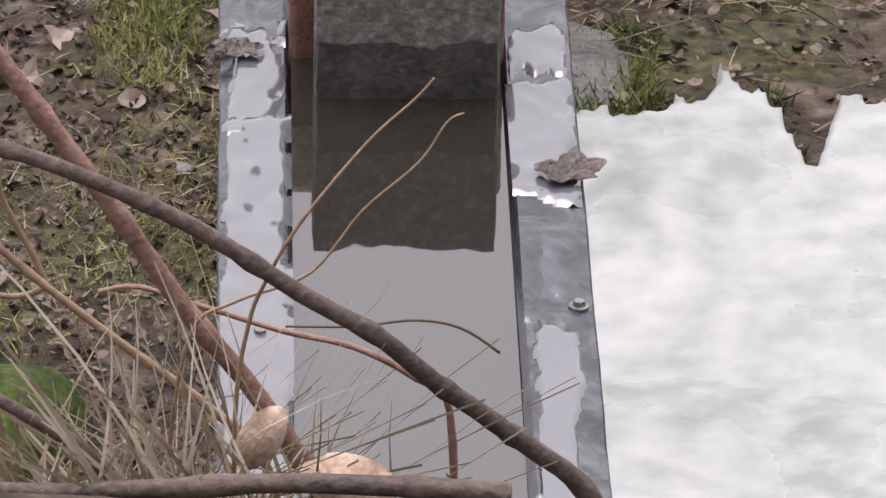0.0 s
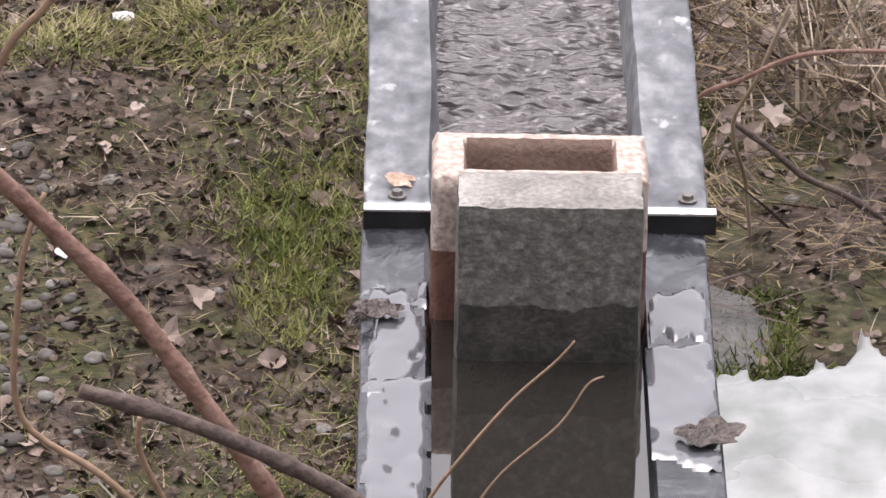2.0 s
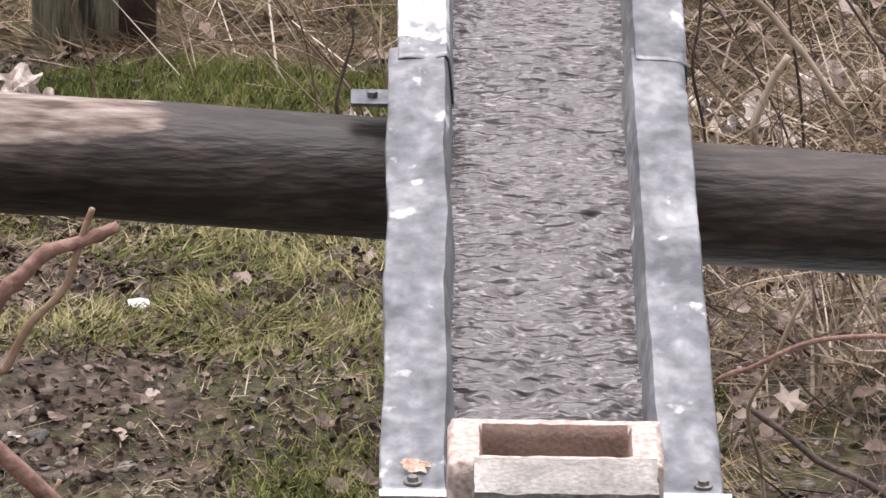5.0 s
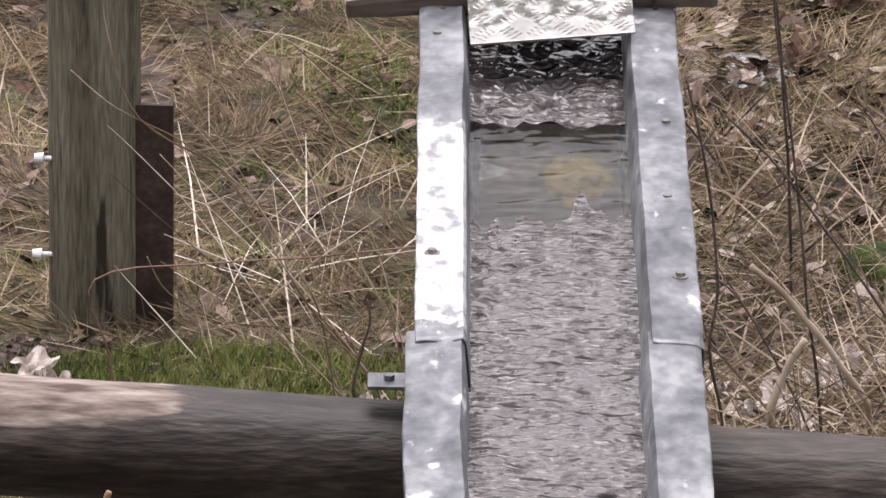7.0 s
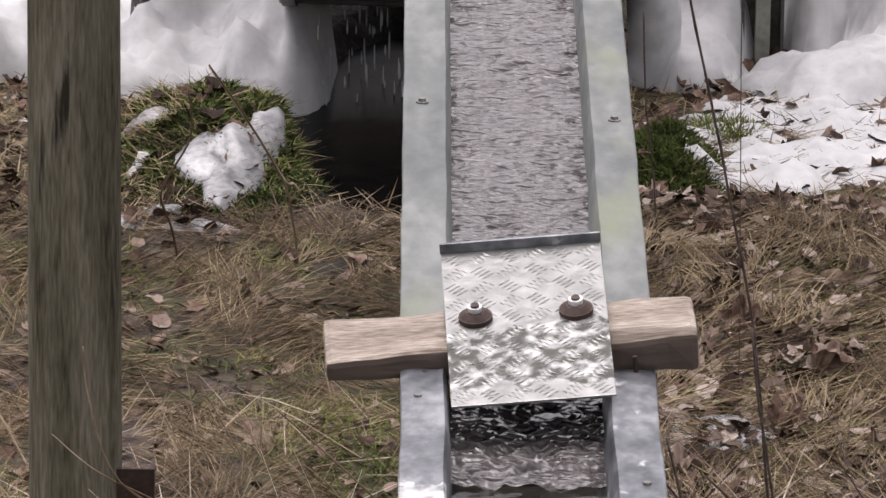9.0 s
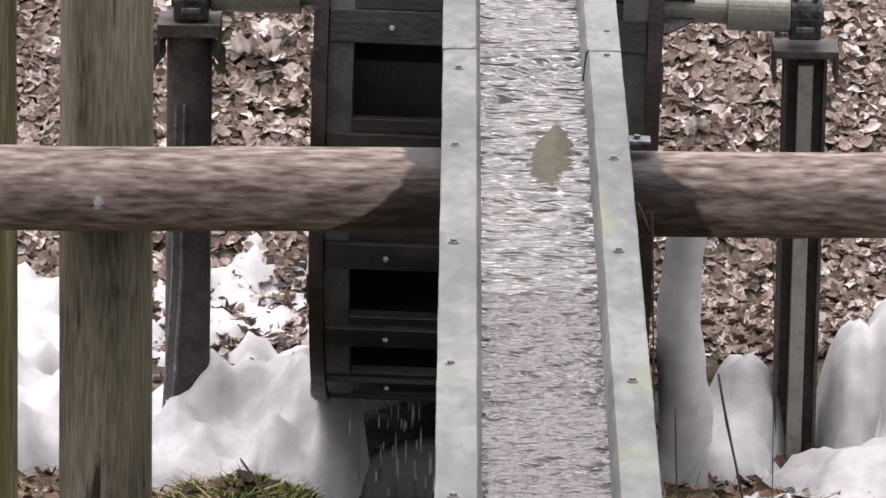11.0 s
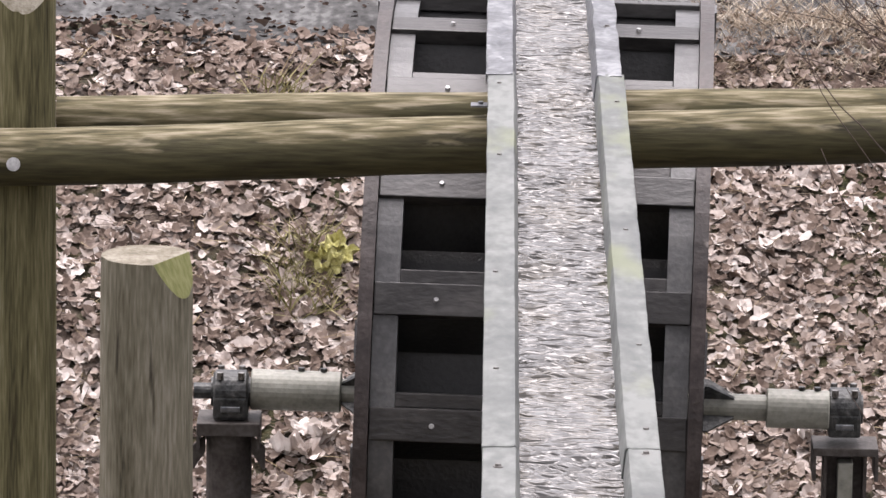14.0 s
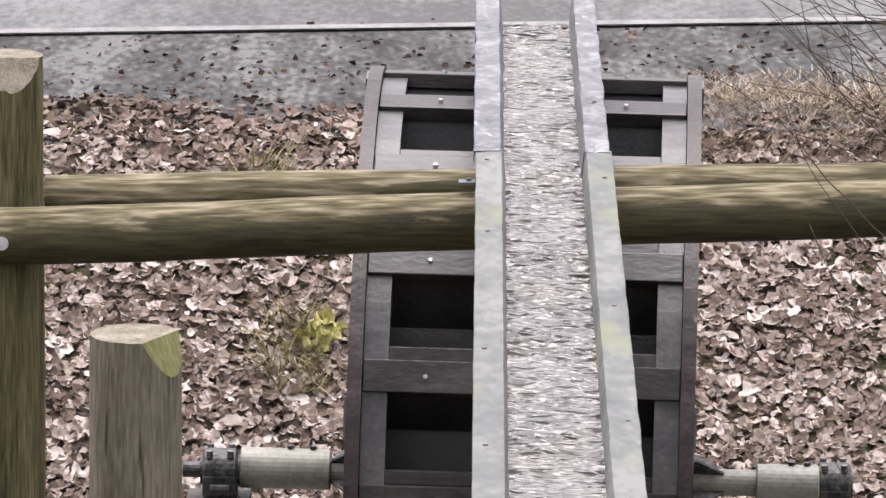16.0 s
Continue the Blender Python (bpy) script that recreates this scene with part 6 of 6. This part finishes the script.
STALKS = [
    ([(-0.627, 21.3, -0.881), (-0.503, 21.3, -1.06), (-0.39, 21.3, -1.252)], 0.004, 0.005, "straw"),
    ([(-0.693, 14.3, 0.744), (-0.681, 14.3, 0.627), (-0.614, 14.3, 0.431), (-0.436, 14.3, 0.315), (-0.337, 14.3, 0.157), (-0.224, 14.3, -0.029), (-0.111, 14.3, -0.162)], 0.002, 0.003, "straw"),
    ([(-0.761, 14.3, 0.541), (-0.657, 14.3, 0.451), (-0.51, 14.3, 0.374), (-0.374, 14.3, 0.257), (-0.275, 14.3, 0.092), (-0.224, 14.3, -0.002)], 0.0014, 0.0025, "straw"),
    ([(-0.44, 14.4, 0.619), (-0.341, 14.4, 0.437), (-0.228, 14.4, 0.239), (-0.127, 14.4, 0.053), (-0.063, 14.4, -0.082)], 0.0014, 0.0025, "straw"),
    ([(-0.284, 14.6, 0.494), (-0.183, 14.6, 0.402), (-0.069, 14.6, 0.29), (-0.005, 14.6, 0.203)], 0.002, 0.003, "straw"),
    ([(-0.705, 14.2, 0.093), (-0.42, 14.2, 0.137), (-0.224, 14.2, 0.154), (0.003, 14.2, 0.184)], 0.002, 0.0025, "bark"),
    ([(-0.592, 14.2, 0.148), (-0.543, 14.2, 0.062), (-0.42, 14.2, -0.003), (-0.247, 14.2, -0.02), (-0.123, 14.2, -0.092)], 0.0015, 0.002, "straw"),
    ([(-0.141, 14.2, -0.16), (-0.123, 14.2, -0.065), (-0.105, 14.2, 0.002), (-0.112, 14.2, 0.055)], 0.006, 0.002, "bark_dark"),
    ([(0.712, 14.0, 0.234), (0.788, 14.0, 0.16), (0.851, 14.0, 0.082), (0.953, 14.0, -0.056)], 0.008, 0.007, "straw"),
    ([(0.827, 13.9, 0.104), (0.788, 13.9, 0.025), (0.755, 13.9, -0.075)], 0.009, 0.008, "straw"),
    ([(0.648, 14.0, 0.574), (0.766, 14.0, 0.454), (0.88, 14.0, 0.299), (1.005, 14.0, 0.117), (1.098, 14.0, -0.013)], 0.003, 0.004, "bark_dark"),
    ([(0.733, 14.0, 0.914), (0.75, 14.0, 0.762), (0.78, 14.0, 0.583), (0.819, 14.0, 0.298), (0.838, 14.0, 0.115)], 0.0025, 0.004, "bark_dark"),
    ([(0.581, 13.9, 0.257), (0.673, 13.9, 0.207), (0.801, 13.9, -0.015), (0.841, 13.9, -0.107)], 0.0025, 0.003, "bark_dark"),
    ([(0.557, 13.9, 0.695), (0.605, 13.9, 0.491), (0.636, 13.9, 0.232), (0.623, 13.9, 0.075)], 0.003, 0.004, "bark_dark"),
    ([(0.638, 15.5, 1.224), (0.682, 15.5, 1.006), (0.726, 15.5, 0.814), (0.764, 15.5, 0.621), (0.81, 15.5, 0.398), (0.844, 15.5, 0.117)], 0.003, 0.004, "bark_dark"),
    ([(0.717, 20.5, -0.427), (0.727, 20.5, -0.698)], 0.003, 0.003, "bark_dark"),
    ([(-0.596, 20.2, -0.518), (-0.494, 20.2, -0.669), (-0.374, 20.2, -0.879)], 0.004, 0.003, "straw"),
    ([(-0.656, 20.2, -0.599), (-0.65, 20.2, -0.743), (-0.715, 20.2, -0.869), (-0.74, 20.2, -0.942)], 0.003, 0.004, "straw"),
    ([(0.545, 11.2, 0.592), (0.638, 11.2, 0.66), (0.735, 11.2, 0.705), (0.871, 11.2, 0.718), (1.003, 11.2, 0.709)], 0.004, 0.005, "bark"),
    ([(0.648, 11.9, 0.244), (0.725, 11.9, 0.186), (0.791, 11.9, 0.128), (0.866, 11.9, 0.093), (0.965, 11.9, 0.023)], 0.006, 0.007, "bark_dark"),
    ([(0.654, 11.8, 0.28), (0.693, 11.8, 0.374), (0.75, 11.8, 0.525)], 0.004, 0.004, "straw"),
    ([(0.773, 18.4, 2.626), (0.872, 18.4, 2.536), (1.021, 18.4, 2.454), (1.19, 18.4, 2.373), (1.322, 18.4, 1.944)], 0.002, 0.006, "bark_dark"),
    ([(0.544, 18.4, 2.486), (0.665, 18.4, 2.435), (0.817, 18.4, 2.322), (0.925, 18.4, 2.185), (1.03, 18.4, 2.079), (1.236, 18.4, 1.789)], 0.0015, 0.005, "bark_dark"),
    ([(0.83, 18.5, 2.593), (0.923, 18.5, 2.457), (1.029, 18.5, 2.32), (1.203, 18.5, 2.122)], 0.0015, 0.004, "bark_dark"),
    ([(0.731, 18.3, 2.689), (0.837, 18.3, 2.585), (0.959, 18.3, 2.435), (1.129, 18.3, 2.224)], 0.002, 0.004, "bark_dark"),
    ([(0.673, 18.3, 2.598), (0.796, 18.3, 2.433), (0.875, 18.3, 2.236), (1.026, 18.3, 2.024), (1.171, 18.3, 1.749)], 0.0015, 0.004, "bark_dark"),
    ([(0.877, 18.3, 2.085), (0.99, 18.3, 1.826), (1.114, 18.3, 1.581), (1.294, 18.3, 1.258)], 0.002, 0.004, "bark_dark"),
    ([(0.579, 18.6, 1.103), (0.705, 18.6, 1.01), (0.784, 18.6, 0.915), (0.898, 18.6, 0.693)], 0.0015, 0.003, "bark_dark"),
    ([(0.961, 18.4, 1.414), (1.056, 18.4, 1.275), (1.182, 18.4, 1.135), (1.283, 18.4, 0.853)], 0.002, 0.004, "bark_dark"),
    ([(0.43, 15.0, 1.767), (0.457, 15.0, 1.702), (0.464, 15.0, 1.664)], 0.002, 0.002, "bark_dark"),
]

def fine_shrub():
    """A bare thicket standing beside the bank, its fine twigs reaching over."""
    rnd = random.Random(21)
    t = thing("shrub", "bare leafless thicket of thin dark twigs beside the bank", "shrub")
    g = gz(2.1, 18.5)
    for k in range(4):
        x = 2.0 + 0.12 * k
        stem([(x, 18.5, g - 0.03), (x - 0.05, 18.45, 0.4), (x - 0.15, 18.4, 1.5), (x - 0.35, 18.4, 2.6), (x - 0.6, 18.35, 3.1)], 0.012, 0.003, "bark_dark", t, "trunk")
    for k in range(46):
        x, z = rnd.uniform(1.08, 1.6), rnd.uniform(2.2, 2.7)
        y = 18.4 + rnd.uniform(-0.15, 0.15)
        a, L = rnd.uniform(0.25, 1.1), rnd.uniform(0.35, 0.75)
        pts = [(x, y, z)]
        for s in range(4):
            a += rnd.uniform(-0.16, 0.16)
            x, y, z = x - math.cos(a) * L / 4, y + rnd.uniform(-0.02, 0.02), z + math.sin(a) * L / 4
            pts.append((x, y, z))
        stem(pts, 0.0022, 0.0008, "bark_dark", t, "twig", False)
        q = pts[rnd.choice((1, 2, 3))]
        a2 = a + rnd.choice((-0.6, 0.6))
        stem([q, (q[0] - math.cos(a2) * 0.08, q[1], q[2] + math.sin(a2) * 0.08), (q[0] - math.cos(a2) * 0.19, q[1], q[2] + math.sin(a2) * 0.17)], 0.0016, 0.0007, "bark_dark", t, "twig", False)


fine_shrub()
shrub = thing("shrub", "bare leafless shrub with red brown stems on the bank", "shrub")
for pts, r0, r1, key in SHRUB:
    stem(pts, r0, r1, key, shrub)
for pts, r0, r1, key in STALKS:
    low = min(pts, key=lambda p: p[2])
    run = pts if pts[-1] is low else pts[::-1]
    if run[-1][2] > gz(run[-1][0], run[-1][1]) + 0.03:
        x, y, z = run[-1]
        out = 0.55 if x > 0.95 and y > 17 else 0.0
        run = list(run) + [(x + out + 0.03, y + 0.05, (z + gz(x, y)) / 2), (x + out * 1.3 + 0.05, y + 0.1, gz(x, y) - 0.02)]
    thin = 0.55 if run[0][1] > 18 and run[0][2] > 0.9 else 1.0
    tagged(stem(run, min(r0, r1) * thin, max(r0, r1) * thin, key, None, "dry_stalk" if key == "straw" else "bramble_stem"),
           "pale dry stalk leaning over the bank" if key == "straw" else "thin bare brown bramble stem", "stalk")


def fan_of_stalks():
    """Long thin dry stems that lean over the bank beside the tall post."""
    rnd = random.Random(77)
    for k in range(14):
        x, y = rnd.uniform(-0.26, 0.0), rnd.uniform(14.35, 15.1)
        L, a = rnd.uniform(0.40, 0.90), rnd.gauss(0.50, 0.30)
        pts = [(x, y, gz(x, y) - 0.01)]
        for q in range(5):
            a += rnd.uniform(-0.02, 0.10)
            x, y = x - math.sin(a) * L / 5, y + rnd.uniform(-0.02, 0.02)
            pts.append((x, y, pts[-1][2] + math.cos(a) * L / 5))
        tagged(stem(pts, 0.0020, 0.0009, rnd.choice(("straw", "straw_pale", "bark_tan")), None, "dry_stalk", False), "long thin dry stalk arching over the bank", "stalk", "stalks beside the post")


fan_of_stalks()


def tuft():
    """Dry straw round the foot of the shrub on the near bank."""
    rnd = random.Random(5)
    verts, faces = [], []
    for i in range(330):
        x0, y0 = rnd.gauss(-0.05, 0.08), rnd.uniform(4.62, 4.95)
        z0 = gz(x0, y0) - 0.02
        a = rnd.gauss(0, 0.75)
        L = rnd.uniform(0.10, 0.30)
        d = Vector((math.sin(a), rnd.uniform(-0.3, 0.3), math.cos(a) * 0.8)).normalized()
        bend = Vector((rnd.uniform(-0.5, 0.5), 0, rnd.uniform(-0.6, 0.1)))
        w = rnd.uniform(0.0008, 0.0026)
        k = len(verts)
        for j in range(6):
            u = j / 5
            p = Vector((x0, y0, z0)) + d * L * u + bend * L * u * u * 0.6
            verts += [(p.x - w * (1.1 - u), p.y, p.z), (p.x + w * (1.1 - u), p.y, p.z + w)]
        faces += [(k + 2 * j, k + 2 * j + 1, k + 2 * j + 3, k + 2 * j + 2) for j in range(5)]
    tagged(mesh_ob("dry_grass_tuft", verts, faces, M["straw_pale"]), "tangled tuft of pale dry grass on the near bank", "grass", kind="stuff")


tuft()


def big_leaf(p, s, turn, label):
    bm = bmesh.new()
    bmesh.ops.create_circle(bm, cap_ends=True, segments=18, radius=1)
    bmesh.ops.inset_region(bm, faces=bm.faces[:], thickness=0.35)
    for v in bm.verts:
        r = v.co.length
        q = math.atan2(v.co.y, v.co.x)
        k = 1 + 0.18 * math.cos(q) + 0.06 * noise.noise(v.co * 4)
        v.co = Vector((v.co.x * s * k, v.co.y * s * 0.55 * k, s * (0.35 * abs(v.co.y) + 0.15 * v.co.x * v.co.x + 0.06 * noise.noise(v.co * 3))))
    ex = bmesh.ops.extrude_face_region(bm, geom=bm.faces[:])
    bmesh.ops.translate(bm, verts=[g for g in ex["geom"] if isinstance(g, bmesh.types.BMVert)], vec=(0, 0, 0.0012))
    ob = part("dead_leaf", bm, M["leaf_tan"], None, "", True)
    ob.matrix_world = Matrix.Translation(p) @ Euler(turn).to_matrix().to_4x4()
    return tagged(ob, label, "leaf")


big_leaf((0.020, 4.70, 3.222), 0.030, (1.1, -1.0, 0.1), "dry tan leaf caught in the shrub")
big_leaf((0.078, 4.68, 3.196), 0.040, (0.9, 0.25, 0.1), "dry tan leaf caught in the shrub")
# leaves stuck on the flume's rims


def rim_leaf(x, y, s, turn, label, key="leaf_wet", up=0.0):
    """A sodden leaf lying flat and crumpled on the rim."""
    bm = bmesh.new()
    bmesh.ops.create_grid(bm, x_segments=12, y_segments=12, size=1)
    for v in bm.verts[:]:
        q, r = math.atan2(v.co.y, v.co.x), max(abs(v.co.x), abs(v.co.y))
        k = r * (0.85 + 0.08 * math.cos(5 * q) + 0.3 * noise.noise(Vector((math.cos(q), math.sin(q), x * 9)) * 2))
        v.co = Vector((math.cos(q) * k * s, math.sin(q) * k * s * 0.8, s * (0.10 + 0.16 * noise.noise(Vector((v.co.x * 2.2, v.co.y * 2.2, y))))))
    ex = bmesh.ops.extrude_face_region(bm, geom=bm.faces[:])
    bmesh.ops.translate(bm, verts=[g for g in ex["geom"] if isinstance(g, bmesh.types.BMVert)], vec=(0, 0, 0.001))
    ob = part("dead_leaf", bm, M[key])
    ob.matrix_world = Matrix.Translation((x, y, fz(y) + up)) @ Euler(turn).to_matrix().to_4x4()
    return tagged(ob, label, "leaf")


rim_leaf(0.374, 6.93, 0.043, (0, 0, 0.4), "wet brown leaf stuck on the flume rim", up=-0.013)
rim_leaf(0.000, 7.24, 0.034, (0, 0.1, 0.2), "dark wet leaf hanging on the flume rim", up=-0.012)
rim_leaf(-0.022, 7.25, 0.020, (0.3, -0.5, 1.2), "dark wet leaf hanging on the flume rim", up=-0.024)
rim_leaf(0.022, 7.57, 0.021, (0.2, 0.2, 0.3), "dry curled leaf on the flume joint", "leaf_tan", 0.004)
